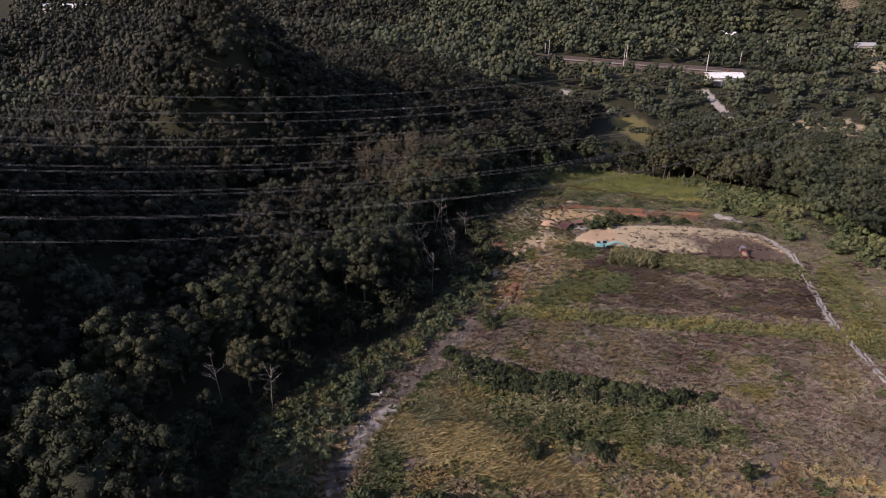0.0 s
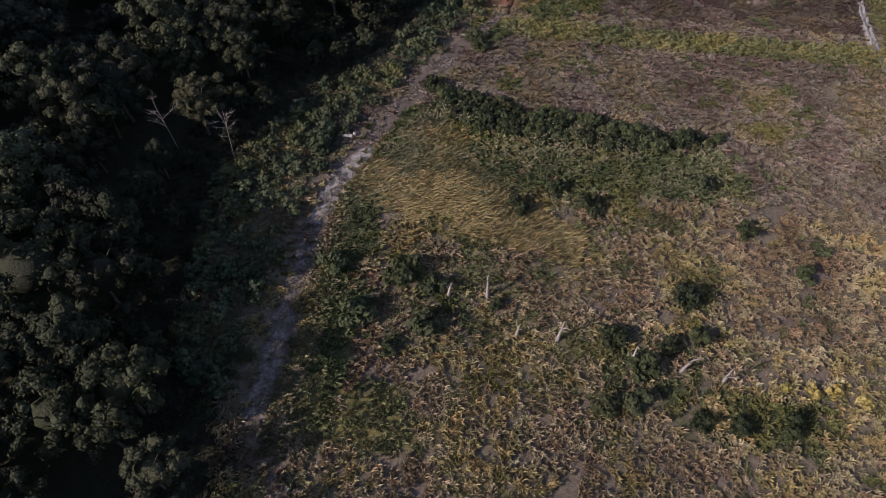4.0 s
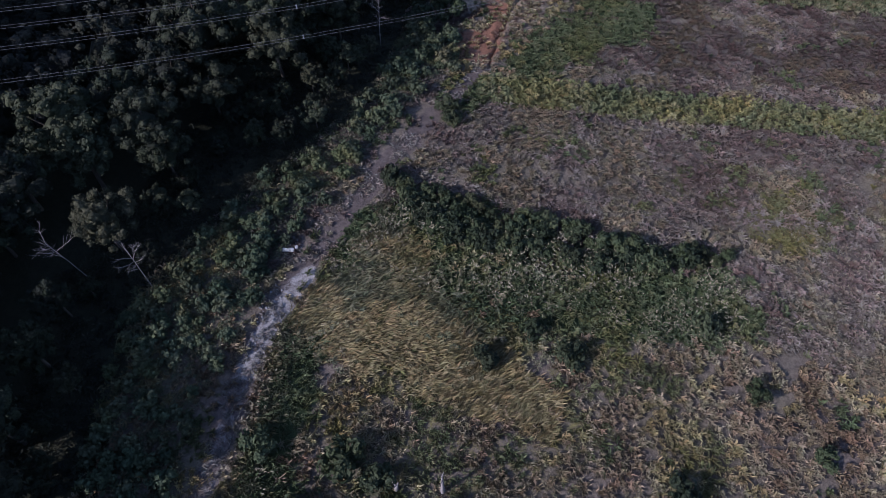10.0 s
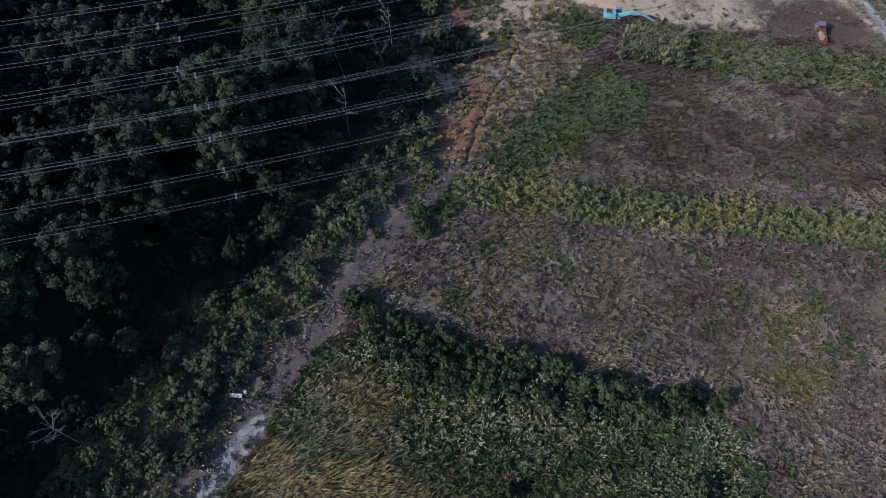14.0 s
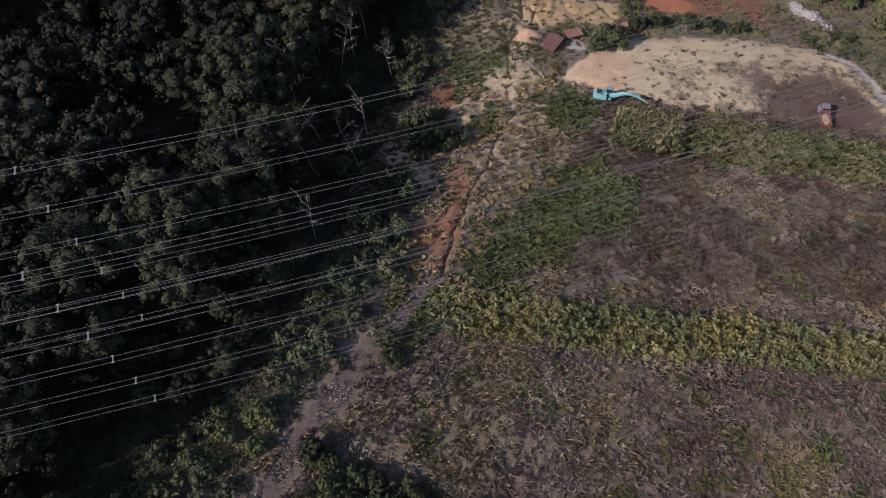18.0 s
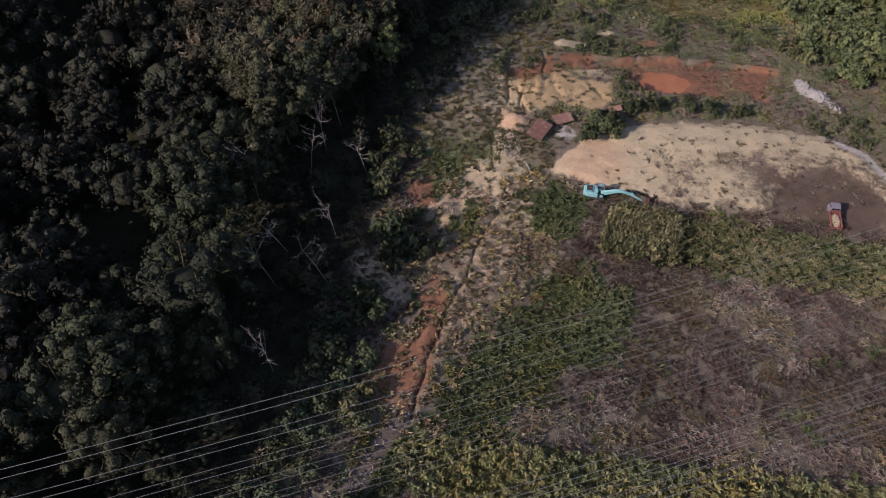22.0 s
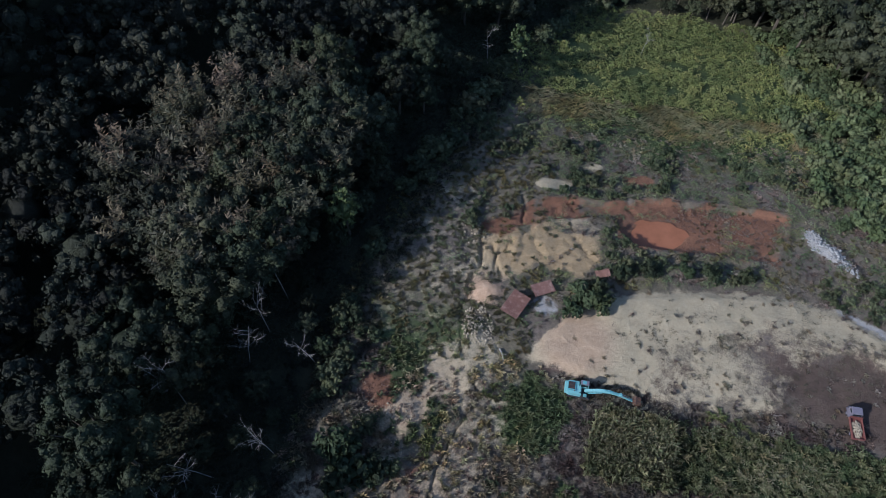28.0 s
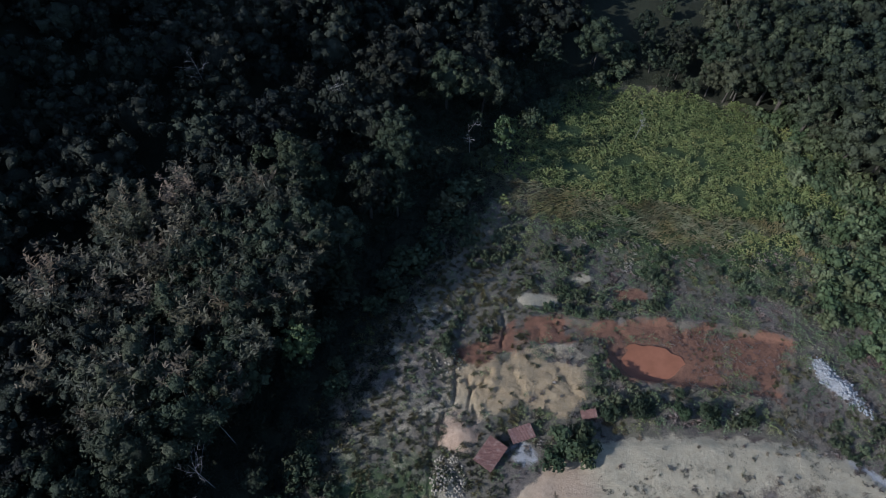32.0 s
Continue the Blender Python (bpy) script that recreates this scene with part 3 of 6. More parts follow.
def tube(points, radii, sides=6):
    """A bent, tapering limb: vertices and quads."""
    points, verts, faces = [Vector(p) for p in points], [], []
    for n, p in enumerate(points):
        ahead = (points[min(n + 1, len(points) - 1)] - points[max(n - 1, 0)]).normalized()
        side = ahead.cross(Vector((0.31, 0.87, 0.22))).normalized()
        other = ahead.cross(side)
        for k in range(sides):
            a = 2 * math.pi * k / sides
            verts.append(p + (side * math.cos(a) + other * math.sin(a)) * radii[n])
    for n in range(len(points) - 1):
        for k in range(sides):
            a, b = n * sides + k, n * sides + (k + 1) % sides
            faces.append((a, b, b + sides, a + sides))
    return np.array([v[:] for v in verts]), np.array(faces)


def joined(pieces):
    """One pair of arrays from several of the same face size."""
    verts, faces, base = [], [], 0
    for v, f in pieces:
        verts.append(v)
        faces.append(np.asarray(f) + base)
        base += len(v)
    return np.concatenate(verts), np.concatenate(faces)


def leaves_on(centres, radii, count, size, r, flat=0.85, droop=0.0):
    """Leaf sprays, each a bent diamond of two triangles, hugging the outside of lumps."""
    share = radii**2 / (radii**2).sum()
    pick = r.choice(len(radii), count, p=share)
    n = r.normal(size=(count, 3))
    n[:, 2] = np.abs(n[:, 2]) * 1.1 - 0.35
    n /= np.linalg.norm(n, axis=1, keepdims=True)
    at = centres[pick] + n * (radii[pick] * r.uniform(0.8, 1.42, count))[:, None] * np.array([1, 1, flat])
    face = n + r.normal(size=(count, 3)) * 0.45 + np.array([0, 0, 0.2])
    face /= np.linalg.norm(face, axis=1, keepdims=True)
    u = np.cross(face, r.normal(size=(count, 3)))
    u /= np.linalg.norm(u, axis=1, keepdims=True)
    w = np.cross(face, u)
    s = (size * r.uniform(0.5, 1.35, count))[:, None]
    tip = at + u * s * 0.75 - np.array([0, 0, 1]) * s * droop
    verts = np.stack([at - u * s * 0.5, at + w * s * 0.36 + face * s * 0.12, tip, at - w * s * 0.36 + face * s * 0.12], 1).reshape(-1, 3)
    base = np.arange(count)[:, None] * 4
    return verts, np.concatenate([base + [0, 1, 2], base + [0, 2, 3]], 0)


def crown_arrays(seed, radius, low, high, lumps, leaves, size, core=1, droop=0.15, slight=1.0):
    """A crown of uneven, knobbly lumps heaped over a dome and set with leaf sprays."""
    r = np.random.default_rng(seed)
    mid, half = low * 0.6 + high * 0.4, (high - low) * 0.6
    a = r.uniform(0, 6.283) + np.arange(lumps) * 2.4 + r.normal(size=lumps) * 0.35
    up = np.clip(0.92 - 1.3 * (np.arange(lumps) + 0.5) / lumps + r.normal(size=lumps) * 0.1, -0.5, 0.95)
    wide = np.sqrt(np.clip(1 - up * up, 0.05, 1)) * radius * r.uniform(0.45, 0.98, lumps)
    lop = 1 + 0.25 * np.cos(a - r.uniform(0, 6.28))
    centres = np.stack([np.cos(a) * wide * lop, np.sin(a) * wide * lop, mid + up * half * r.uniform(0.7, 0.98, lumps)], -1)
    radii = radius * slight * r.uniform(0.5, 1.25, lumps) * 1.05 / math.sqrt(lumps)
    pieces = [leaves_on(centres, radii, leaves, size, r, droop=droop)]
    ball, ball_f = BALLS[core - 1]
    for c, q in zip(centres, radii):
        bumps = 1 + 0.2 * np.sin(ball @ r.normal(size=3) * 4 + r.uniform(0, 6)) + r.normal(size=len(ball)) * 0.16
        squash = r.uniform(0.6, 0.95, 3)
        pieces.append((ball * bumps[:, None] * q * squash + c, ball_f))
    inner, inner_f = BALLS[0]
    pieces.append((inner * np.array([radius * 0.5, radius * 0.5, half * 0.45]) + np.array([0, 0, mid - half * 0.1]), inner_f))
    return joined(pieces)


def trunk_arrays(seed, tall, thick, limbs=4, reach=2.5):
    r = np.random.default_rng(seed)
    lean = r.normal(size=2) * 0.05 * tall
    pieces = [tube([(0, 0, -0.4), (lean[0] * 0.3, lean[1] * 0.3, tall * 0.35), (lean[0], lean[1], tall * 0.8)], [thick, thick * 0.75, thick * 0.35])]
    for n in range(limbs):
        a, start = r.uniform(0, 6.28), tall * r.uniform(0.35, 0.6)
        out = reach * r.uniform(0.7, 1.2)
        pieces.append(tube([(lean[0] * 0.4, lean[1] * 0.4, start), (math.cos(a) * out * 0.5, math.sin(a) * out * 0.5, start + out * 0.5), (math.cos(a) * out, math.sin(a) * out, start + out * 1.1)], [thick * 0.45, thick * 0.3, thick * 0.1], 5))
    return joined(pieces)


# ---- woods ----
def tree_kind(seed, radius, tall, leaves, size, material):
    v, f = crown_arrays(seed, radius, tall * 0.34, tall, 44, leaves, size, core=2)
    crown = np_mesh("crown", v, f, [material])
    v, f = trunk_arrays(seed, tall, 0.24, 4, radius * 0.6)
    return crown, np_mesh("trunk", v, f, [BARK], smooth=True)


def plant_tree(name, x, y, kind, scale=1.0, turn=0.0, **tags):
    crown, trunk = kind
    ob = holder(name, x, y, turn=turn, **tags)
    ob.matrix_basis = ob.matrix_basis @ Matrix.Scale(scale, 4)
    part("trunk", trunk, None, ob)
    part("crown", crown, None, ob)
    return ob


def scatter(lo_x, hi_x, lo_y, hi_y, gap, keep, seed, loose=False):
    """Places at uneven steps where keep(x, y) holds."""
    r = np.random.default_rng(seed)
    x, y = np.meshgrid(np.arange(lo_x, hi_x, gap), np.arange(lo_y, hi_y, gap))
    by = 2.0 if loose else 0.62
    x = (x + r.uniform(-by, by, x.shape) * gap).ravel()
    y = (y + r.uniform(-by, by, y.shape) * gap).ravel()
    ok = keep(x, y)
    return x[ok], y[ok]


def wood_left(x, y):
    return np.interp(y, WOOD_Y, WOOD_X) - x


def wood_right(x, y):
    return x - np.interp(y, RIGHT_Y, RIGHT_X)


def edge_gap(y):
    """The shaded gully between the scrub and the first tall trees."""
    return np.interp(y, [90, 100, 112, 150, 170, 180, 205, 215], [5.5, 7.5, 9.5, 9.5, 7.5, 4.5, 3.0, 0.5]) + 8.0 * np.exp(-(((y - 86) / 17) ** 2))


DEAD = [(-40.7, 136.2, 14), (-27.5, 132.7, 11), (-34.4, 149.4, 13), (-33.7, 155.2, 13), (-26, 124.3, 12), (-35.3, 144.1, 13), (-32.4, 121.7, 12), (-28, 109, 11), (-58.2, 208.5, 14), (-37.4, 213.2, 14), (-15.4, 220.4, 13), (16.6, 241.6, 9), (-50, 56, 13), (-42, 56.5, 12), (-26.7, 146.4, 11), (-33, 128, 12)]
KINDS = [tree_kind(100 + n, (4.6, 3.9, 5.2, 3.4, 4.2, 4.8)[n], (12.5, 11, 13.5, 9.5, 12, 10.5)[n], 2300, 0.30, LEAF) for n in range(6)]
near_x, near_y = scatter(-75, 70, -8, 276, 6.0, lambda x, y: ((wood_left(x, y) > edge_gap(y)) & (wood_left(x, y) < 27 - 12 * (y > 200))) , 11)
right_x, right_y = scatter(34, 84, 220, 290, 5.6, lambda x, y: (wood_right(x, y) > 0) & (wood_right(x, y) < 22), 16)
tip_x, tip_y = scatter(0, 64, 263, 279, 4.6, lambda x, y: (wood_left(x, y) < 0.5) & (wood_right(x, y) < 0.5), 18)
right_x, right_y = np.concatenate([right_x, tip_x]), np.concatenate([right_y, tip_y])
near_x, near_y = np.concatenate([near_x, right_x]), np.concatenate([near_y, right_y])
open_x, open_y = np.array([d[0] for d in DEAD] + [-27.7]), np.array([d[1] for d in DEAD] + [146.0])
for n, (x, y) in enumerate(zip(near_x, near_y)):
    if np.hypot(open_x - x, open_y - y).min() < 2.7 or x < 20 and float(vnoise(x, y, 13, 151)) < 0.17:
        continue
    plant_tree("tree", x, y, KINDS[rng.integers(6)], rng.uniform(0.68, 1.4) * (0.72 + 0.28 * min(1.0, max(wood_left(x, y) - 3, wood_right(x, y) + 7) / 9) - (0.3 * max(0.0, 1 - (wood_left(x, y) - 4) / 11) if 105 < y < 262 and x < 20 else 0.0)) * (1.22 if x > 30 else 1.0), rng.uniform(0, 360), label="dense dark green broadleaf tree in the hillside wood", category="tree", group="trees of the wood")

# Low young trees between the tall wood and the open ground.
gap_x, gap_y = scatter(-62, -18, 20, 182, 3.6, lambda x, y: (wood_left(x, y) > 3.0) & (wood_left(x, y) < edge_gap(y) + 1.5) & (fractal(x, y, 9, 161) > 0.43), 17)
for n, (x, y) in enumerate(zip(gap_x, gap_y)):
    if np.hypot(open_x - x, open_y - y).min() > 2.0:
        plant_tree("young_tree", x, y, KINDS[rng.integers(6)], rng.uniform(0.26, 0.46), rng.uniform(0, 360), label="low young dark green tree in the shaded gully", category="tree", group="young trees of the gully")


def stand(name, places, makers, material, label, lo=0.75, hi=1.25, category="woods", seed=3, grade=None):
    """Many plants nobody could count, as one object."""
    r = np.random.default_rng(seed)
    x, y = places
    z = land(x, y)
    verts, faces, tints, base = [], [], [], 0
    for n in range(len(x)):
        v, f = makers[r.integers(len(makers))]
        a, s = r.uniform(0, 6.28), r.uniform(lo, hi) * (grade(x[n], y[n]) if grade else 1.0)
        c, q = math.cos(a) * s, math.sin(a) * s
        verts.append(np.stack([v[:, 0] * c - v[:, 1] * q + x[n], v[:, 0] * q + v[:, 1] * c + y[n], v[:, 2] * s + z[n]], -1))
        faces.append(f + base)
        tints.append(np.full(len(v), r.uniform(0, 1)))
        base += len(v)
    mesh = np_mesh(name, np.concatenate(verts), np.concatenate(faces), [material], tint=np.concatenate(tints))
    return tagged(new(name, mesh), label, category, kind="stuff")


mid_crowns = [crown_arrays(200 + n, 4.8, 1.5, 11.5, 30, 640, 0.42, core=1) for n in range(5)]
mid_x, mid_y = scatter(-270, 150, -10, 340, 6.5, lambda x, y: ((x > -150) | (y > 130)) & (wood_left(x, y) >= 27 - 12 * (y > 200)) | ((wood_right(x, y) >= 21 - 13 * (y < 214)) & (y < 282)) | ((y >= 277) & (y < 335) & (x > -10) & (x < 130) & (wood_left(x, y) < 0) & (oval(x, y, 27, 325, 12, 32, 12) < 0) & (oval(x, y, 119, 328, 20, 24) < 0)), 12)
close = mid_x > -112
east = close & (mid_x > 20)
close_west = close & (mid_x <= 20)
# Same crowns both sides; the west colour is darker to hold its shade.
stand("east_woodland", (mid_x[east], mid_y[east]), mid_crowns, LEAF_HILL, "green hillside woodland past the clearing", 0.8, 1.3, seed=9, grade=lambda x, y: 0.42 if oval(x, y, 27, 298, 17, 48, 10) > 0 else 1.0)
stand("woodland", (mid_x[close_west], mid_y[close_west]), mid_crowns, LEAF_SHADED, "dense green hillside woodland canopy, coloured dark for shade", 0.8, 1.3, seed=5, grade=lambda x, y: 0.42 if oval(x, y, 27, 298, 17, 48, 10) > 0 else 1.0)


def clear_far(x, y):
    rail_y = np.interp(x, [-430, -280, -150, -24, 75, 190, 420], [545, 503, 474, 449, 435, 419, 395])
    rail = (y > rail_y - 10 - 16 * ((x > -35) & (x < 78))) & (y < rail_y + 9)
    glade = (oval(x, y, 27, 330, 11, 27, 12) > 0) | (oval(x, y, 80, 410, 16, 14) > 0) | (along([(70, 385), (76, 340)], x, y) < 6) | (oval(x, y, 120, 350, 20, 16) > 0) | (along([(-9, 370), (16, 345)], x, y) < 13)
    scars = (oval(x, y, 140, 548, 18, 20) > 0) | (oval(x, y, 60, 482, 14, 14) > 0) | (oval(x, y, 196, 592, 26, 28) > 0) | (oval(x, y, 182, 480, 7, 48) > 0) | (oval(x, y, 97, 514, 9, 12) > 0) | (oval(x, y, -300, 480, 7, 10) > 0) | (oval(x, y, -450, 525, 30, 18) > 0)
    return ~(rail | glade | scars)


far_crowns = [crown_arrays(300 + n, 5.8, 1, 11, 16, 40, 1.0) for n in range(4)]
outer_crowns = [crown_arrays(360 + n, 5.5, 1, 11, 20, 150, 0.7) for n in range(4)]
stand("outer_woodland", (mid_x[~close], mid_y[~close]), outer_crowns, LEAF_SHADED, "green wood on the ridge beside the valley, coloured dark for shade", 0.75, 1.2, seed=4)
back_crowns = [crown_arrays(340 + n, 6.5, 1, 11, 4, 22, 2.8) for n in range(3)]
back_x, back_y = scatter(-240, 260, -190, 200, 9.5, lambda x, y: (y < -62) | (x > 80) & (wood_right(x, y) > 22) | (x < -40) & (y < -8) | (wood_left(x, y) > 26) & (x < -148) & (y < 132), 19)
stand("back_woodland", (back_x, back_y), back_crowns, LEAF_SHADED, "dark green wood behind and beside the field", 0.75, 1.2, seed=7)
far_x, far_y = scatter(-560, 420, 277, 700, 9.6, lambda x, y: clear_far(x, y) & ~((wood_left(x, y) > 0) & (y < 340) & (x > -270)) & ~((y < 335) & (x > -10) & (x < 130)) & (np.abs(x + 40) < 0.62 * y + 120), 13)
west = (far_x < -140) & (far_y > 320)
# Far western trees take the darkened tones in place of the ridge's shade.
stand("west_woods", (far_x[west], far_y[west]), far_crowns, LEAF_SHADED, "far green wood beyond the ridge, coloured dark for shade", 0.6, 1.5, seed=16)
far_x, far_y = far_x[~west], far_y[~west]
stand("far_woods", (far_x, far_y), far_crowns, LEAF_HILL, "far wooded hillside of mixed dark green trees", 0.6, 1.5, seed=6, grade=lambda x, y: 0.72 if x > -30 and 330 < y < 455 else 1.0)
hill_x, hill_y = scatter(-800, 800, 700, 1300, 26, lambda x, y: np.abs(x) < 0.75 * y, 14)
stand("distant_woods", (hill_x, hill_y), [(v * 2.6, f) for v, f in (crown_arrays(320 + n, 5.5, 1, 9, 4, 16, 2.6) for n in range(3))], LEAF_HILL, "distant wooded hills beyond the railway", seed=8)


# Low scrub over the far glades and slips.
gl_x, gl_y = scatter(-45, 230, 285, 640, 4.2, lambda x, y: ~clear_far(x, y) & (np.abs(y - np.interp(x, [-430, -280, -150, -24, 75, 190, 420], [545, 503, 474, 449, 435, 419, 395])) > 7) & (fractal(x, y, 14, 141) > 0.44) & (np.hypot(x - 80, y - 410) > 13) & (along([(70, 385), (76, 340)], x, y) > 4), 82)
stand("glade_scrub", (gl_x, gl_y), [crown_arrays(380 + n, 2.2, 0.1, 2.4, 8, 30, 0.6) for n in range(3)], LEAF_HILL, "patchy low scrub over the far glades and slips", 0.4, 1.3, "scrub", 21)

# ---- weeds, grass and scrub ----
def mounds(name, x, y, material, label, leaves=8, size=0.4, radius=0.38, tall=0.45, seed=1, category="weeds", upright=0.3, slim=0.26):
    """Low plants nobody could count: leaf sprays over small mounds, one object."""
    r = np.random.default_rng(seed)
    n = len(x)
    rad, high = radius * r.uniform(0.55, 1.35, n), tall * r.uniform(0.5, 1.4, n)
    z = land(x, y)
    count = n * leaves
    pick = np.repeat(np.arange(n), leaves)
    a, d = r.uniform(0, 6.283, count), np.sqrt(r.uniform(0, 1, count))
    at = np.stack([x[pick] + np.cos(a) * d * rad[pick], y[pick] + np.sin(a) * d * rad[pick], z[pick] + high[pick] * (1 - 0.75 * d * d) * r.uniform(0.6, 1.1, count)], -1)
    u = np.stack([np.cos(a), np.sin(a), r.uniform(-0.3, 0.6, count) + upright], -1) + r.normal(size=(count, 3)) * 0.35
    u /= np.linalg.norm(u, axis=1, keepdims=True)
    w = np.cross(u, r.normal(size=(count, 3)) * 0.6 + np.array([0, 0, 1]))
    w /= np.linalg.norm(w, axis=1, keepdims=True) + 1e-9
    s = (size * r.uniform(0.55, 1.4, count))[:, None]
    up = np.array([0, 0, 1]) * s * 0.12
    verts = np.stack([at - u * s * 0.5, at + w * s * slim + up, at + u * s * 0.7 - up, at - w * s * slim + up], 1).reshape(-1, 3)
    base = np.arange(count)[:, None] * 4
    faces = np.concatenate([base + [0, 1, 2], base + [0, 2, 3]], 0)
    mesh = np_mesh(name, verts, faces, [material], tint=np.repeat(r.uniform(0, 1, n), leaves * 4))
    return tagged(new(name, mesh), label, category, kind="stuff")


def tufts(name, x, y, material, label, blades=22, length=0.62, seed=1, category="weeds", slim=0.06, lift=0.75, wind=(0.18, -0.12), comb=None):
    """Grassy tufts nobody could count: thin arching blades from one root, one object; comb gives the way they all lie."""
    r = np.random.default_rng(seed)
    n = len(x)
    pick = np.repeat(np.arange(n), blades)
    count = n * blades
    z = land(x, y)
    grown = r.uniform(0.6, 1.35, n)
    if comb is None:
        a, out = r.uniform(0, 6.283, count), r.uniform(0.3, 1.0, count)
    else:
        a, out = comb(x, y)[pick] + r.normal(size=count) * 0.38, r.uniform(0.7, 1.1, count)
    way = np.stack([np.cos(a) * out + wind[0], np.sin(a) * out + wind[1], np.zeros(count)], -1)
    s = (length * grown[pick] * r.uniform(0.6, 1.3, count))[:, None]
    loose = 0.14 if comb is None else 0.4
    root = np.stack([x[pick], y[pick], z[pick]], -1) + r.normal(size=(count, 3)) * np.array([loose, loose, 0])
    rise = np.zeros((count, 3))
    rise[:, 2] = lift
    side = np.stack([-way[:, 1], way[:, 0], r.normal(size=count) * 0.25], -1)
    side *= slim / (np.linalg.norm(side, axis=1, keepdims=True) + 1e-6)
    mid = root + way * s * 0.45 + rise * s * r.uniform(0.55, 1.0, (count, 1))
    tip = root + way * s + rise * s * r.uniform(0.3, 1.0, (count, 1))
    verts = np.stack([root, mid + side * s, tip, mid - side * s], 1).reshape(-1, 3)
    base = np.arange(count)[:, None] * 4
    faces = np.concatenate([base + [0, 1, 2], base + [0, 2, 3]], 0)
    mesh = np_mesh(name, verts, faces, [material], tint=np.repeat(r.uniform(0, 1, n), blades * 4))
    return tagged(new(name, mesh), label, category, kind="stuff")


def thinned(x, y, mask, share, seed, gaps=0.36):
    """Keeps a share of the places, in clumps with gaps between them."""
    pick = mask & (np.random.default_rng(seed).uniform(0, 1, len(x)) < share) & (vnoise(x, y, 1.5, seed) * 0.65 + vnoise(x, y, 4.5, seed + 1) * 0.35 > gaps)
    return x[pick], y[pick]


def plumes(name, x, y, label, tall=1.7, stems=7, seed=2, size=0.55):
    """Tufts of reed grass with pale feathery heads on thin stems."""
    r = np.random.default_rng(seed)
    n = len(x)
    pick = np.repeat(np.arange(n), stems)
    m = len(pick)
    z = land(x, y)
    a, lean = r.uniform(0, 6.283, m), r.uniform(0.15, 0.75, m)
    high = tall * r.uniform(0.65, 1.2, m)
    root = np.stack([x[pick], y[pick], z[pick]], -1) + r.normal(size=(m, 3)) * np.array([0.12, 0.12, 0])
    out = np.stack([np.cos(a) * lean, np.sin(a) * lean, np.ones(m)], -1)
    top = root + out * high[:, None]
    side = np.stack([-np.sin(a), np.cos(a), np.zeros(m)], -1)
    hang = np.stack([np.cos(a), np.sin(a), np.full(m, 0.15)], -1)
    s = (size * r.uniform(0.7, 1.3, m))[:, None]
    verts = np.stack([top - out * s * 0.15, top + side * s * 0.17 + hang * s * 0.35, top + hang * s, top - side * s * 0.17 + hang * s * 0.35], 1).reshape(-1, 3)
    base = np.arange(m)[:, None] * 4
    faces = np.concatenate([base + [0, 1, 2], base + [0, 2, 3]], 0)
    mesh = np_mesh(name, verts, faces, [PLUME], tint=r.uniform(0, 1, m * 4))
    return tagged(new(name, mesh), label, "reed grass", kind="stuff")


def cover(x, y):
    return [np.clip(v, 0, 1) for v in zone_layers(x, y)]


wx, wy = scatter(-44, 76, 4, 152, 0.58, lambda x, y: (wood_left(x, y) < 2) & (wood_right(x, y) < 8) & (y > 5 + 22 * (fractal(x, y, 8, 163) - 0.35)) & (x < 74 - 30 * (fractal(x, y, 9, 165) - 0.35)), 31, True)
red_c, sand_c, track_c, green_c, yellow_c, soil_c, wood_c, pale_c = cover(wx, wy)
in_gold = inside(GOLD, wx, wy) > rng.uniform(-0.5, 2.5, len(wx))
free = rng.uniform(0, 1, len(wx)) > np.maximum.reduce([red_c * 0.97, np.minimum(sand_c * 1.15, 0.95), track_c * 0.93, pale_c * 0.98, in_gold * 0.92])
def patch_draw(x, y, seed):
    """A draw in 0..1 that keeps alike plants together in patches."""
    return np.clip(0.5 + (fractal(x, y, 3.2, seed) - 0.5) * 1.9, 0, 1) * 0.72 + rng.uniform(0, 1, len(x)) * 0.28


lush = patch_draw(wx, wy, 101)
is_green = free & (np.maximum(green_c, 0.28 * step(0.5, 0.66, fractal(wx, wy, 6, 39))) > lush)
low_field = step(72, 58, wy + (fractal(wx, wy, 9, 19) - 0.5) * 16)
is_yellow = free & ~is_green & (yellow_c * 1.0 + 0.03 + 0.11 * low_field * step(0.4, 0.6, fractal(wx, wy, 7, 37)) > patch_draw(wx, wy, 107))
is_brown = free & ~is_green & ~is_yellow & (rng.uniform(0, 1, len(wx)) > 0.05)
tan_here = is_brown & ((wy + (fractal(wx, wy, 8, 65) - 0.5) * 14 < 64) | (along(DITCH, wx, wy) + (fractal(wx, wy, 4, 66) - 0.5) * 5 < 6.5 + 5 * step(118, 130, wy)))
tufts("tan_weeds", *thinned(wx, wy, tan_here, 1.0, 201, 0.27), WEED_TAN, "dry tan grass and weeds over the low field", 21, 0.56, 59, lift=0.75, slim=0.075)
is_brown &= ~tan_here
dusky = is_brown & (wy > 111 + 0.1 * wx) & (fractal(wx, wy, 7, 143) > 0.40)
tufts("dusky_weeds", *thinned(wx, wy, dusky, 1.0, 207, 0.25), WEED_DUSK, "dark purplish brown weeds over the upper field", 19, 0.54, 69, lift=0.65, slim=0.075)
is_brown &= ~dusky
tufts("brown_weeds", *thinned(wx, wy, is_brown, 1.0, 203, 0.25), WEED, "low withered brown weeds over the fallow field", 19, 0.54, 41, lift=0.65, slim=0.075)
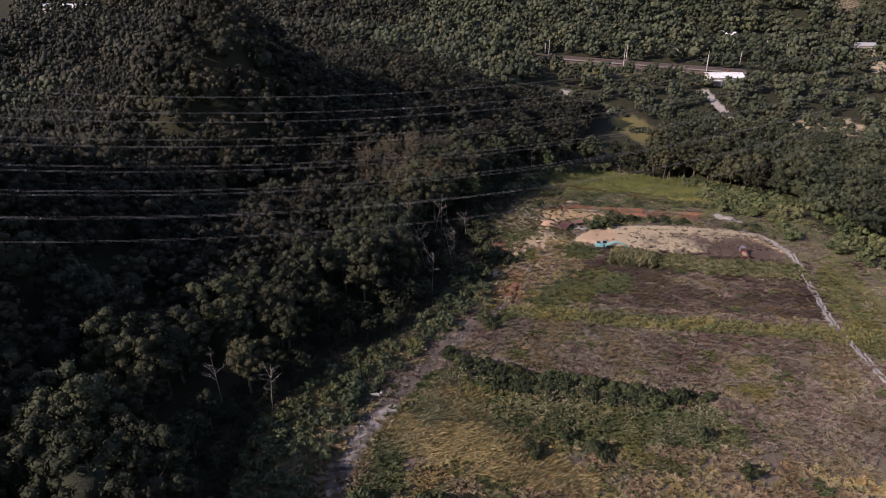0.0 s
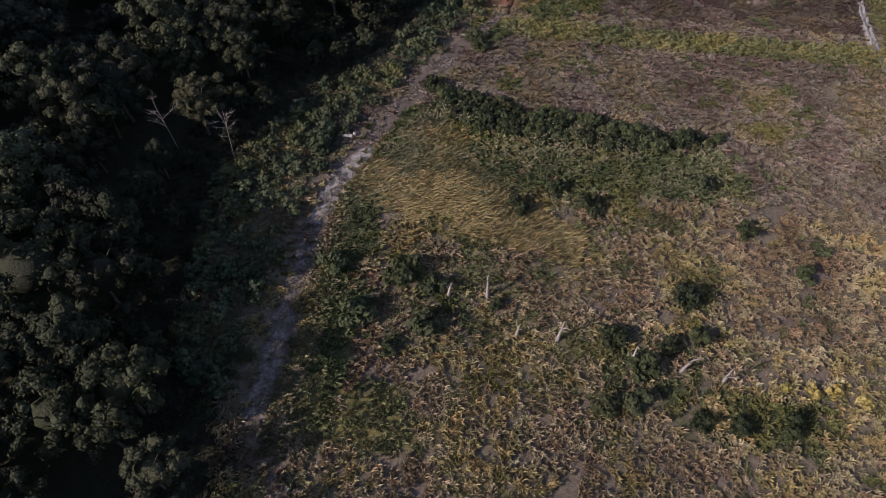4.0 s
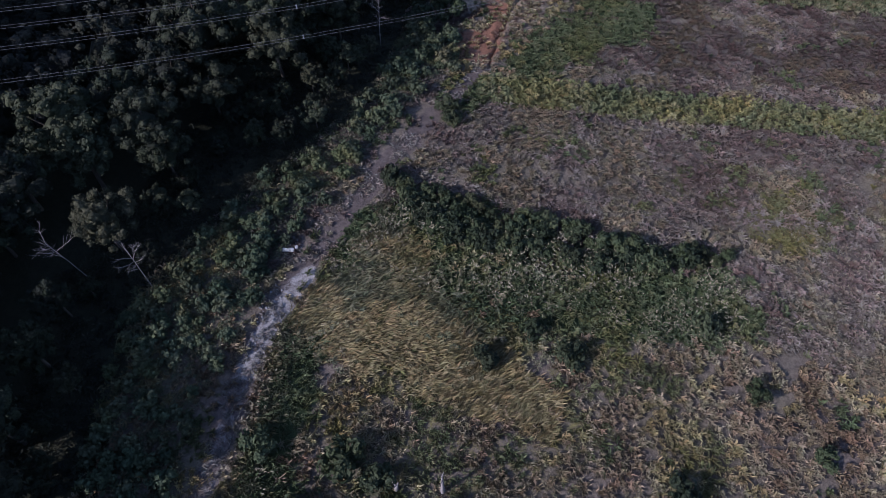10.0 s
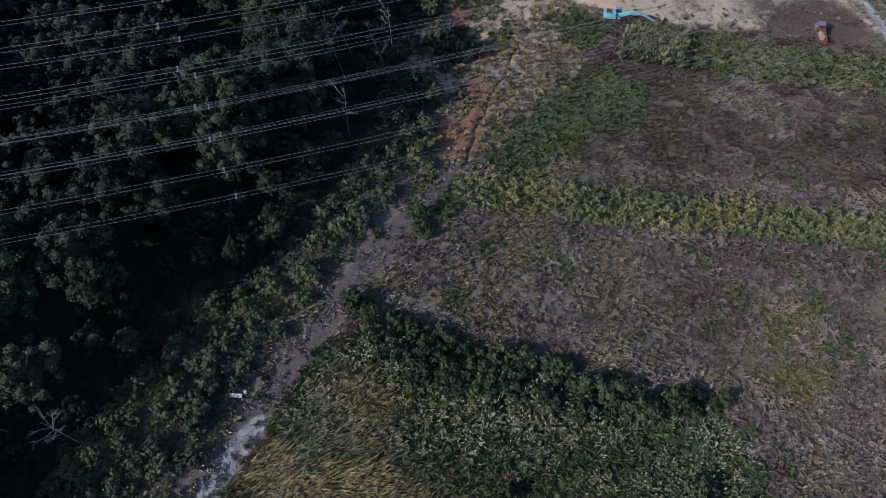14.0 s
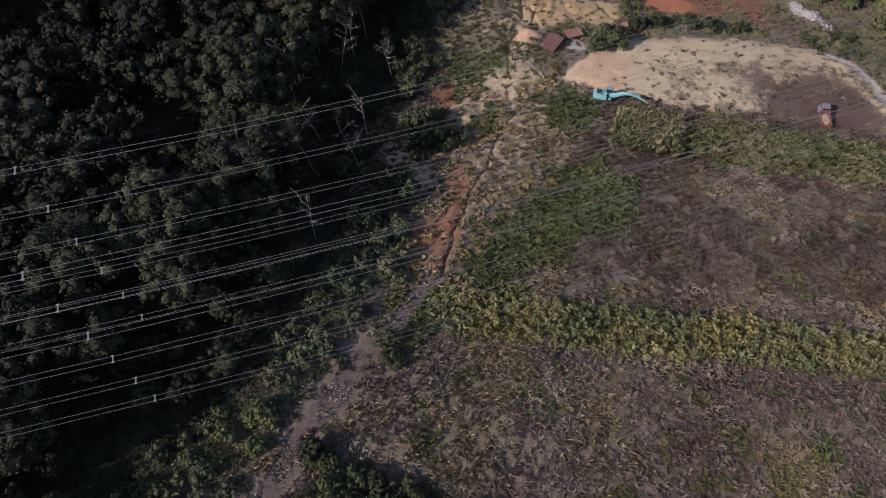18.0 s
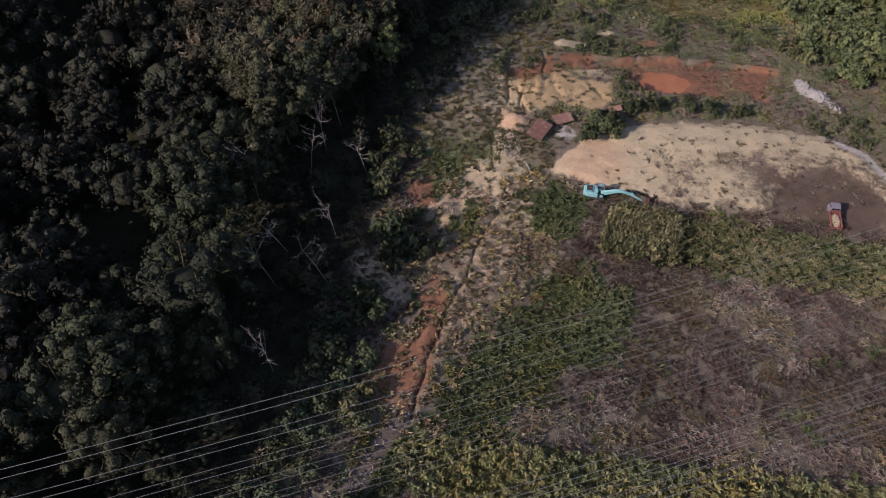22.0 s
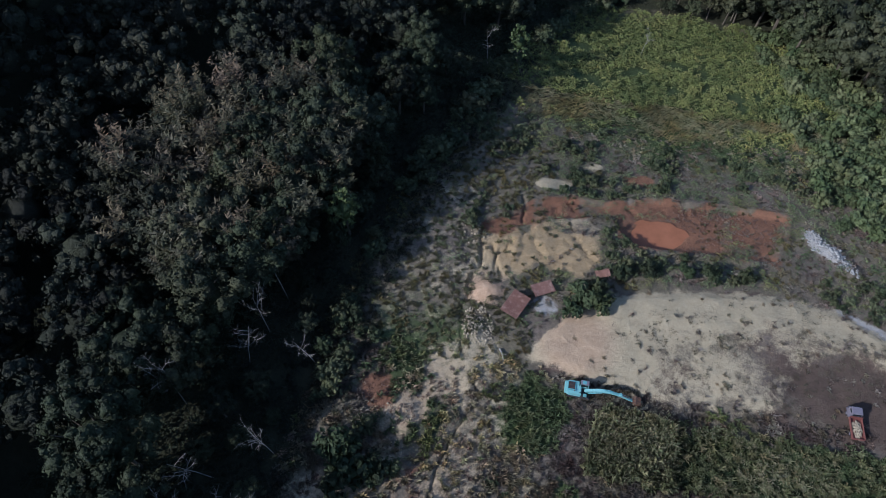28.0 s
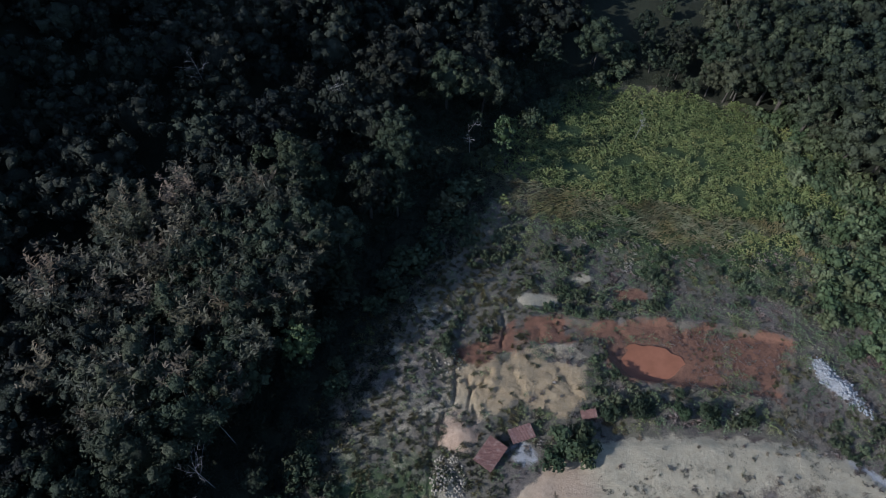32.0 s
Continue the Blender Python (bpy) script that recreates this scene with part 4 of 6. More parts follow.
tufts("yellow_weeds", *thinned(wx, wy, is_yellow, 1.0, 205, 0.15), WEED_YELLOW, "yellowing weeds in bands across the field", 20, 0.52, 42, slim=0.085, lift=0.65)
tufts("green_weeds", wx[is_green], wy[is_green], WEED_GREEN, "fresh green weeds along the track and ditch", 20, 0.56, 43, slim=0.08, lift=0.8)

# The open ground beside and before the field.
outer_x, outer_y = scatter(-24, 104, -70, 185, 1.25, lambda x, y: (wood_left(x, y) < 3) & (wood_right(x, y) < 6) & ((y < 13) | (x > 66) & (y < 152)) & (y > -62), 78, True)
outer_green = fractal(outer_x, outer_y, 9, 47) > 0.52
mounds("outlying_weeds", outer_x[~outer_green], outer_y[~outer_green], WEED, "brown weeds on the ground before the field", 12, 0.5, 0.8, 0.5, 57, slim=0.12)
mounds("outlying_grass", outer_x[outer_green], outer_y[outer_green], WEED_YELLOW, "yellow green weeds on the ground before the field", 12, 0.5, 0.8, 0.5, 58, slim=0.16)

# Soft tall grass, laid over by the wind, below the hedge, and the grassy verge of the track.


def laid(x, y):
    """The way the wind has laid the grass, in radians."""
    return 0.6 + (fractal(x, y, 9, 121) - 0.5) * 3.0


cx_, cy_ = scatter(-27, 11, 45, 76, 0.5, lambda x, y: (inside(GOLD, x, y) + (fractal(x, y, 4, 69) - 0.5) * 5 > 0) & (along(TRACK, x, y) > 1.9), 79, True)
lower = cy_ + 0.15 * cx_ + (fractal(cx_, cy_, 6, 123) - 0.5) * 9 < 57
tufts("combed_grass", cx_[lower], cy_[lower], GOLDEN, "soft golden grass laid over by the wind", 21, 0.85, 60, "tall grass", 0.042, 0.5, (0, 0), laid)
tufts("verge_grass", cx_[~lower], cy_[~lower], WEED_OLIVE, "long yellow green grass below the hedge", 20, 0.75, 66, "tall grass", 0.055, 0.55, (0, 0), laid)
vgx, vgy = scatter(-28, -15, 16, 56, 0.48, lambda x, y: (np.abs(x - np.interp(y, [16, 24, 34, 45, 54], [-21.5, -21.8, -22.4, -23.2, -23.6]) + (fractal(x, y, 4, 125) - 0.5) * 2) < 1.5), 81, True)
tufts("track_verge", vgx, vgy, WEED_OLIVE, "yellow green grass verge along the track", 17, 0.75, 67, "tall grass", 0.065, 0.5)

# Leafy clumps in rows along the yellow green band.
kx, ky = scatter(-9, 68, 96, 114, 1.05, lambda x, y: np.abs(y - 104.0 - 0.11 * (x - 20)) < 3.6 + 2.0 * (fractal(x, y, 4, 45) - 0.5), 74)
mounds("band_plants", kx, ky, WEED_YELLOW, "leafy yellow green clumps in rows across the field", 34, 0.40, 0.62, 1.05, 54, upright=0.2, slim=0.24)
jx, jy = scatter(-22, 40, 50, 72, 1.15, lambda x, y: (np.maximum(oval(x, y, -8, 57, 15, 7, 10), oval(x, y, -6, 66, 16, 6, 8)) > 0) & (fractal(x, y, 3, 49) > 0.42), 75)
mounds("low_clumps", jx, jy, WEED_OLIVE, "leafy yellow green clumps below the hedge", 24, 0.34, 0.5, 0.75, 55, upright=0.2, slim=0.2)
# Undergrowth along the wood, its dark colour standing in for the gully's shade.
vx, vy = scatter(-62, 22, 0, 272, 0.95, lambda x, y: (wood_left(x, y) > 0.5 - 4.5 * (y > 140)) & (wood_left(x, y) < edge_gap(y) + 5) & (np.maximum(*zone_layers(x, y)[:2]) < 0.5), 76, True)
mounds("gully_undergrowth", vx, vy, LEAF_SHADED, "undergrowth in the gully, coloured dark for its shade", 16, 0.42, 0.75, 0.9, 56, "undergrowth", slim=0.2)

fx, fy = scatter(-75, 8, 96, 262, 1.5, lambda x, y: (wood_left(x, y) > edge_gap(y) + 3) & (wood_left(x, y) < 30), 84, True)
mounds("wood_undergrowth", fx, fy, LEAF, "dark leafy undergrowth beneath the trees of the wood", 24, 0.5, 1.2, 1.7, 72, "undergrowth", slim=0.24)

# The upper ground, past the sandy bank, and the leafy tip of the clearing.
ux, uy = scatter(-34, 72, 152, 272, 0.74, lambda x, y: (y + (fractal(x, y, 5, 93) - 0.5) * 8 < 262) & (wood_left(x, y) < 3) & (wood_right(x, y) < 6), 33, True)
red_c, sand_c, track_c, green_c, yellow_c, soil_c, wood_c, pale_c = cover(ux, uy)
in_pond = oval(ux, uy, 19.9, 181.9, 5.6, 3.5, 12) > -0.08
in_yard = inside(YARD, ux, uy) > -0.5
bare = np.maximum.reduce([red_c * 0.9, sand_c * (0.96 - 0.08 * (oval(ux, uy, 1.5, 172.4, 11, 7) > 0.0)) * (1 - 0.55 * (ux < -8.5)), track_c * 0.8, pale_c * 0.97, in_pond * 1.0, in_yard * 0.90])
free = rng.uniform(0, 1, len(ux)) > bare
tip = step(206, 215, uy + (fractal(ux, uy, 6, 17) - 0.5) * 8)
leafy_tip = free & (tip > rng.uniform(0, 1, len(ux)))
rest = free & ~leafy_tip
dull = rest & ((patch_draw(ux, uy, 111) < 0.42) & (ux > 3) | in_yard)
olive = rest & ~dull & ((patch_draw(ux, uy, 117) < 0.4) | (ux < 2) & (uy < 196) & (rng.uniform(0, 1, len(ux)) < 0.85))
swathe = leafy_tip & (np.abs(uy - 215.5 - 0.1 * (ux - 20) + (fractal(ux, uy, 8, 127) - 0.5) * 8) < 5.5) & (fractal(ux, uy, 5, 129) > 0.36)
lumpy = leafy_tip & ~swathe & (vnoise(ux, uy, 2.2, 131) * 0.6 + vnoise(ux, uy, 6, 133) * 0.4 > 0.3)
mounds("tip_creeper", ux[lumpy], uy[lumpy], LEAF_TIP, "thick yellow green creeping plants at the clearing's tip", 20, 0.34, 0.75, 1.15, 44)
tufts("tip_grass", ux[swathe], uy[swathe], WEED_OLIVE, "grey green grass swathe laid over at the clearing", 17, 0.7, 68, "tall grass", 0.065, 0.5, (0, 0), laid)
tufts("upper_brown_weeds", ux[dull], uy[dull], WEED, "dry brown weeds round the bare red soil", 24, 0.42, 45, slim=0.06, lift=0.55)
tufts("olive_weeds", ux[olive], uy[olive], WEED_OLIVE, "pale olive weeds beside the cracked slope", 24, 0.46, 51, slim=0.05, lift=0.6)
mounds("upper_green_weeds", ux[rest & ~dull & ~olive], uy[rest & ~dull & ~olive], WEED_GREEN, "dark green weeds round the bare red soil", 20, 0.26, 0.6, 0.7, 46, slim=0.18)

# Low dark bushes in clumps round the pit.
ox, oy = scatter(-14, 58, 170, 207, 1.7, lambda x, y: (np.maximum.reduce(zone_layers(x, y)[:2]) < 0.25) & (fractal(x, y, 7, 95) > 0.53) & (oval(x, y, 19.9, 181.9, 6.6, 4.5, 12) < 0) & (inside(YARD, x, y) < -1) & (np.hypot(x - 47.7, y - 183.7) > 6.5), 77, True)
stand("pit_bushes", (ox, oy), [crown_arrays(420 + n, 1.1, 0.05, 1.3, 6, 130, 0.34, core=1) for n in range(3)], LEAF_SCRUB, "low dark green bushes in clumps round the pit", 0.35, 0.95, "scrub", 19)
# Withered tufts over the far half of the red pit.
zx, zy = scatter(22, 42, 178, 192, 0.62, lambda x, y: (inside(RED, x, y) > -0.5) & (oval(x, y, 19.9, 181.9, 6.2, 4.1, 12) < 0) & (fractal(x, y, 2.2, 87) > 0.48 - 0.06 * (x > 25)), 73, True)
mounds("pit_weeds", zx, zy, WEED_PIT, "withered reddish weeds over the red soil", 8, 0.30, 0.3, 0.25, 53, slim=0.14)

bkx, bky = scatter(-26, 2, 104, 150, 0.75, lambda x, y: (np.maximum(*zone_layers(x, y)[:2]) > 0.3) & (fractal(x, y, 3, 145) > 0.42) & (along(DITCH, x, y) > 0.5), 83, True)
tufts("bank_weeds", bkx, bky, WEED_PIT, "withered reddish tufts over the ditch banks", 13, 0.34, 70, slim=0.085, lift=0.6)
# Dark tufts on the sandy bank.
def speckled(x, y):
    """Sand that has weeds: blotches, thicker towards the dark end, none on the smooth end."""
    thick = step(-0.5, 0.5, oval(x, y, 38, 160, 13, 7, 8))
    return ((inside(SAND, x, y) > 0.3) | (inside(YARD, x, y) > 1)) & (fractal(x, y, 2.0, 71) * 0.5 + fractal(x, y, 9, 72) * 0.5 > 0.555 - 0.075 * thick) & (x > 12 - 0.2 * (y - 160))


sx, sy = scatter(4, 58, 149, 172, 0.55, speckled, 34, True)
tufts("bank_tufts", sx, sy, WEED_DARK, "small dark weed specks blotched over the sandy bank", 16, 0.15, 47, slim=0.13, lift=0.4)
few = rng.uniform(0, 1, len(sx)) < 0.05
mounds("bank_clumps", sx[few], sy[few], WEED_DARK, "few dark leafy clumps on the sandy bank", 26, 0.17, 0.36, 0.3, 71, slim=0.2)

# Dry straw lying over the track.
stx, sty = scatter(-31, -6, 14, 108, 0.5, lambda x, y: (along(TRACK, x, y) < 1.3) & (fractal(x, y, 3, 83) > 0.40), 57, True)
mounds("dry_straw", stx, sty, STRAW, "grey dry straw lying over the track", 6, 0.5, 0.35, 0.12, 52, "straw", upright=0.0, slim=0.1)

# Scrub between the track and the wood, the dark hedge and the tall grass by the digger.
def scrub_here(x, y):
    d = wood_left(x, y)
    return (d < 1.5) & (y > 21) & (x < np.interp(y, [10, 24, 45, 62, 84, 100, 110], [-26, -28, -30.5, -29, -23, -17, -15])) & (y < 150)


shrub_arrays = [crown_arrays(400 + n, 1.25, 0.1, 1.9, 6, 150, 0.42, core=1) for n in range(4)]
qx, qy = scatter(-52, -10, 10, 112, 2.1, scrub_here, 35, True)
stand("trackside_scrub", (qx, qy), shrub_arrays, LEAF_LANE, "tangled green scrub between the track and the wood", 0.5, 1.05, "scrub", 9)
mx, my = scatter(-54, -10, 8, 112, 0.9, scrub_here, 58, True)
mounds("track_bramble", mx, my, LEAF_LANE, "thick low brambles between the track and the wood", 24, 0.24, 0.75, 1.2, 50, "brambles", slim=0.2)
ex_, ey_ = scatter(-60, 20, 178, 275, 2.2, lambda x, y: (wood_left(x, y) > -1) & (wood_left(x, y) < 3), 59, True)
stand("wood_edge_scrub", (ex_, ey_), shrub_arrays, LEAF_SCRUB, "dark undergrowth along the edge of the wood", 0.7, 1.5, "scrub", 12)
bx, by = scatter(-27, -9, 108, 176, 2.0, lambda x, y: (wood_left(x, y) < 2) & (np.maximum(*zone_layers(x, y)[:2]) < 0.2) & (x < -11.5) & (fractal(x, y, 8, 23) > 0.5) & ((y < 140) | (x < -17)) & (inside(RED_LOW, x, y) < -0.5), 36, True)
stand("ditch_scrub", (bx, by), shrub_arrays, LEAF_SCRUB, "patchy scrub on bare soil beside the ditch", 0.5, 1.15, "scrub", 10)
rx_, ry_ = scatter(46, 100, 40, 272, 2.4, lambda x, y: (wood_right(x, y) > -9 - 9 * (y > 165)) & (wood_right(x, y) < 14 - 6 * (y > 225)) & (x > 60 - 18 * (y > 190)) & (fractal(x, y, 14, 27) > 0.4), 37, True)
stand("slope_scrub", (rx_, ry_), shrub_arrays, LEAF_SLOPE, "green scrub on the slope beside the lane", 0.8, 1.9, "scrub", 11)

tgx, tgy = scatter(10.5, 22.5, 139.5, 149.2, 0.42, lambda x, y: (x > 11 + 0.2 * (y - 140)) & (y < 149.0 - 0.05 * (x - 12)), 38, True)
tufts("tall_grass", tgx, tgy, REED, "tall upright reed grass beside the digger", 30, 0.72, 48, "tall grass", 0.034, 2.1)
sgx, sgy = scatter(21, 60, 140, 149, 0.7, lambda x, y: fractal(x, y, 5, 29) > 0.36, 39, True)
tufts("strip_grass", sgx, sgy, REED, "rank green grass strip under the bank", 34, 0.66, 49, "tall grass", 0.042, 1.1)

px, py = scatter(-24, 62, 58, 79, 1.25, lambda x, y: (np.abs(y - 69.5 - 0.05 * x) < 6.5) & (x > -20) & (fractal(x, y, 4, 51) > 0.55), 51, True)
plumes("plume_grass", px, py, "pale plumed silver grass along the dark hedge", 1.5, 6, 61, 0.34)
px, py = scatter(2, 64, 56, 84, 0.85, lambda x, y: (np.maximum.reduce([oval(x, y, 17.5, 64.5, 9.5, 4.6, -12), oval(x, y, 38, 71.2, 17, 1.7, -3), oval(x, y, 42, 79.3, 12, 1.6, -4)]) + (fractal(x, y, 3, 59) - 0.5) * 0.9 > 0) & (fractal(x, y, 2, 60) > 0.5), 80, True)
plumes("hedge_plumes", px, py, "dense cream plumed grass beside the hedge", 1.3, 6, 65, 0.27)
px, py = scatter(20, 62, 139, 150, 1.3, lambda x, y: fractal(x, y, 5, 53, True) > 0.45, 52, True)
plumes("bank_plumes", px, py, "pale plumed grass strip under the bank", 1.3, 9, 62, 0.2)
px, py = scatter(-28, -12, 10, 84, 1.5, lambda x, y: (np.abs(x - np.interp(y, [10, 45, 62, 84], [-20, -23.5, -21.5, -15])) < 2.6) & (fractal(x, y, 5, 57) > 0.55), 53, True)
plumes("track_plumes", px, py, "straw coloured grass heads beside the track", 1.0, 6, 63, 0.3)
px, py = scatter(11, 22.5, 140, 149.4, 0.55, lambda x, y: x > 11 + 0.2 * (y - 140), 54, True)
plumes("reed_heads", px, py, "pale heads of the tall reed grass", 2.0, 7, 64, 0.15)


# ---- single shrubs, dead wood and odd trees ----
def shrub_kind(seed, radius, tall, leaves, size, material):
    v, f = crown_arrays(seed, radius, 0.05, tall, 8, leaves, size)
    stem, sf = trunk_arrays(seed, tall * 0.7, 0.05, 3, radius * 0.5)
    return np_mesh("foliage", v, f, [material]), np_mesh("stem", stem, sf, [BARK], smooth=True)


def plant_shrub(name, x, y, kind, scale, turn, **tags):
    foliage, stem = kind
    ob = holder(name, x, y, turn=turn, **tags)
    ob.matrix_basis = ob.matrix_basis @ Matrix.Scale(scale, 4)
    part("stem", stem, None, ob)
    part("foliage", foliage, None, ob)
    return ob


SHRUBS = [shrub_kind(500 + n, 1.1, 1.7, 330, 0.34, LEAF_SHRUB) for n in range(4)]
LOW_SHRUBS = [(-1.1, 55.4, 1.1), (8.5, 58, 1.2), (28.9, 58.2, 0.9), (20.8, 44.6, 1.25), (31.2, 29.6, 1.0), (-17.1, 33.8, 1.35), (-13.5, 41.2, 1.5), (23, 65, 1.2), (15.1, 29.4, 1.1), (11.9, 28, 0.9),
              (-9.4, 40.2, 1.1), (-9.7, 34.4, 1.3), (22.1, 39.4, 0.9), (15.5, 33.8, 1.2), (-22.3, 40.8, 1.2), (35.6, 52.3, 0.9), (26.1, 29.1, 0.8), (21.8, 28.6, 0.8), (-12.5, 30.3, 0.7), (3.8, 60.7, 0.9), (-1.5, 39, 0.7), (12.5, 37.5, 1.1), (18.5, 37.2, 0.8)]
for n, (x, y, s) in enumerate(LOW_SHRUBS):
    plant_shrub("shrub", x, y, SHRUBS[n % 4], s * 1.25, 77 * n, label="rounded dark green shrub alone among the weeds", category="shrub", group="shrubs in the field")
HEDGES = [shrub_kind(510 + n, 1.1, 1.5, 300, 0.32, LEAF_HEDGE) for n in range(2)]
HEDGE = [(-19, 80.5), (-15, 79.5), (-4, 77.2), (12, 76.3), (27, 77), (26, 74.6), (14, 71), (9, 63), (2, 64.5), (-8, 70), (-17, 76)]
hx, hy = scatter(-20, 28, 60, 82, 1.55, lambda x, y: (inside(HEDGE, x, y) > 0.0) & ((fractal(x, y, 4, 63) > 0.53) | (y > 71)), 55)
for n, (x, y) in enumerate(zip(hx, hy)):
    plant_shrub("hedge_shrub", x, y, (SHRUBS + HEDGES)[rng.integers(6)], rng.uniform(0.5, 1.45), 53 * n, label="dark leafy shrub in the hedge across the field", category="shrub", group="hedge shrubs")
for n, (x, y, s) in enumerate([(9.1, 165, 1.9), (11.6, 164.6, 1.6), (7.3, 163, 1.5), (10.5, 167.2, 1.5), (-17, 132.5, 2.0), (-20, 134.5, 2.2), (-14.5, 133.5, 1.7), (-18.5, 130.5, 1.7), (-17.5, 121, 1.6), (-20.5, 123, 2.0), (-22, 113, 1.7), (-22.5, 117, 2.0), (24.2, 173.9, 1.2), (28.2, 174.4, 1.4), (33.3, 175.4, 1.1), (18.2, 172.8, 1.3), (14.1, 171.4, 1.2), (-14, 94.5, 1.3), (-12.5, 92.6, 1.2)]):
    plant_shrub("large_shrub", x, y, SHRUBS[n % 4], s, 61 * n, label="large dense green shrub beside bare soil", category="shrub", group="large shrubs")

YELLOW_KIND = shrub_kind(520, 0.75, 0.9, 160, 0.42, LEAF_YELLOW)
for n, (x, y) in enumerate([(31.6, 35.2), (34.5, 35.0), (37, 35.5), (40, 35.1)]):
    plant_shrub("yellow_bush", x, y, YELLOW_KIND, (0.75, 1.05, 1.1, 1.0)[n], 90 * n, label="small bright yellow round bush in a row", category="bush", group="row of yellow bushes")


def bare_limbs(seed, tall, spreadness, count, stout=1.0):
    r = np.random.default_rng(seed)
    lean = r.normal(size=2) * 0.12 * tall
    trunk = tube([(0, 0, -0.3), (lean[0] * 0.4, lean[1] * 0.4, tall * 0.45), (lean[0], lean[1], tall)], [0.085 * stout, 0.05 * stout, 0.02 * stout])
    limbs = []
    for n in range(count):
        a, s = r.uniform(0, 6.28), r.uniform(0.45, 0.95)
        root = Vector((lean[0] * s, lean[1] * s, tall * s))
        reach = tall * spreadness * r.uniform(0.4, 0.9)
        mid = root + Vector((math.cos(a) * reach * 0.5, math.sin(a) * reach * 0.5, reach * 0.45))
        end = mid + Vector((math.cos(a + r.normal() * 0.5) * reach * 0.5, math.sin(a + r.normal() * 0.5) * reach * 0.5, reach * r.uniform(0.1, 0.6)))
        twigs = [tube([root, mid, end], [0.032 * stout, 0.022 * stout, 0.010 * stout], 5)]
        for k in range(6):
            b = a + r.normal() * 1.0
            start = mid.lerp(end, r.uniform(-0.3, 0.9))
            twigs.append(tube([start, start + Vector((math.cos(b), math.sin(b), r.uniform(0.2, 0.9))) * reach * 0.35], [0.015, 0.007], 4))
        limbs.append(joined(twigs))
    return trunk, limbs


def bare_tree(x, y, seed, tall=9.0, spreadness=0.3, count=6, name="dead_tree", label="leafless pale grey dead tree in the wood", group="dead trees", stout=1.0):
    ob = holder(name, x, y, turn=37 * seed % 360, label=label, category="dead tree", group=group)
    trunk, limbs = bare_limbs(seed, tall, spreadness, count, stout)
    part("trunk", np_mesh("trunk", *trunk, [DEADWOOD], smooth=True), None, ob)
    for v, f in limbs:
        part("branch", np_mesh("branch", v, f, [DEADWOOD], smooth=True), None, ob)
    return ob


for n, (x, y, tall) in enumerate(DEAD):
    bare_tree(x, y, 600 + n, tall * 0.86, 0.27, 8, stout=0.8)
for n, (x, y, tall) in enumerate([(24.8, 34.4, 4.4), (20.1, 34.6, 3.8), (14.6, 34.6, 3.6), (-2.8, 40.3, 3.8), (1.4, 35.6, 3.4), (6.1, 35.9, 3.7), (-7.5, 39.5, 3.0)]):
    bare_tree(x, y, 640 + n, tall, 0.25, 2, "dead_sapling", "short pale dead trunk with broken limbs among weeds", "dead trunks in the field", 3.4)

LIME_KIND = tree_kind(130, 2.6, 11.5, 500, 0.5, LEAF_LIME)
plant_tree("lime_tree", -28.3, 168.4, LIME_KIND, 1.0, 40, label="slender bright lime green tree among darker ones", category="tree")
plant_tree("lime_tree", -9.6, 223.1, LIME_KIND, 0.95, 140, label="slender bright lime green tree among darker ones", category="tree")


def bamboo_arrays(seed, culms=20, tall=12.0):
    """Feathery leaning culms."""
    r = np.random.default_rng(seed)
    pieces = []
    for n in range(culms):
        a, out = r.uniform(0, 6.28), r.uniform(0.4, 3.2)
        top = np.array([math.cos(a) * out, math.sin(a) * out, tall * r.uniform(0.8, 1.1)])
        m = 54
        t = np.sort(r.uniform(0.35, 1, m))
        at = top * t[:, None] * np.stack([t, t, np.ones(m)], -1)
        b = r.uniform(0, 6.28, m)
        u = np.stack([np.cos(b), np.sin(b), r.uniform(-0.2, 0.9, m)], -1)
        w = np.cross(u, [0, 0, 1]) + r.normal(size=(m, 3)) * 0.3
        s = (1.0 * (1.2 - t) + 0.4)[:, None]
        v = np.stack([at, at + u * s * 0.4 + w * s * 0.14, at + u * s, at + u * s * 0.4 - w * s * 0.14], 1).reshape(-1, 3)
        base = np.arange(m)[:, None] * 4
        pieces.append((v, np.concatenate([base + [0, 1, 2], base + [0, 2, 3]], 0)))
    return joined(pieces)


bbx, bby = scatter(-64, -24, 146, 205, 3.6, lambda x, y: (oval(x, y, -45.4, 171.4, 15, 20, -20) > -0.05) & (wood_left(x, y) > 2), 56)
stand("bamboo_stand", (bbx, bby), [bamboo_arrays(700 + n) for n in range(3)], LEAF_BAMBOO, "feathery brownish bamboo stand in the wood", 0.8, 1.2, "bamboo", 15)

# ---- power lines over the valley ----
ALU = painted("aluminium_wire", (0.20, 0.20, 0.196), (0.17, 0.17, 0.166), 0.6, 0.3)
WAY = Vector((0.883, 0.469, 0)).normalized()
ASIDE = Vector((-0.469, 0.883, 0)).normalized()


def sag(s, low):
    return low + 0.0011 * ((s - 15) ** 2 - 225)


def conductor(base, low, shift, r=0.0108):
    steps = np.linspace(-330, 380, 72)
    pts = [base + WAY * s + ASIDE * shift + Vector((0, 0, sag(s, low))) for s in steps]
    v, f = tube(pts, [r] * len(pts), 5)
    return np_mesh("conductor", v, f, [ALU], smooth=True)


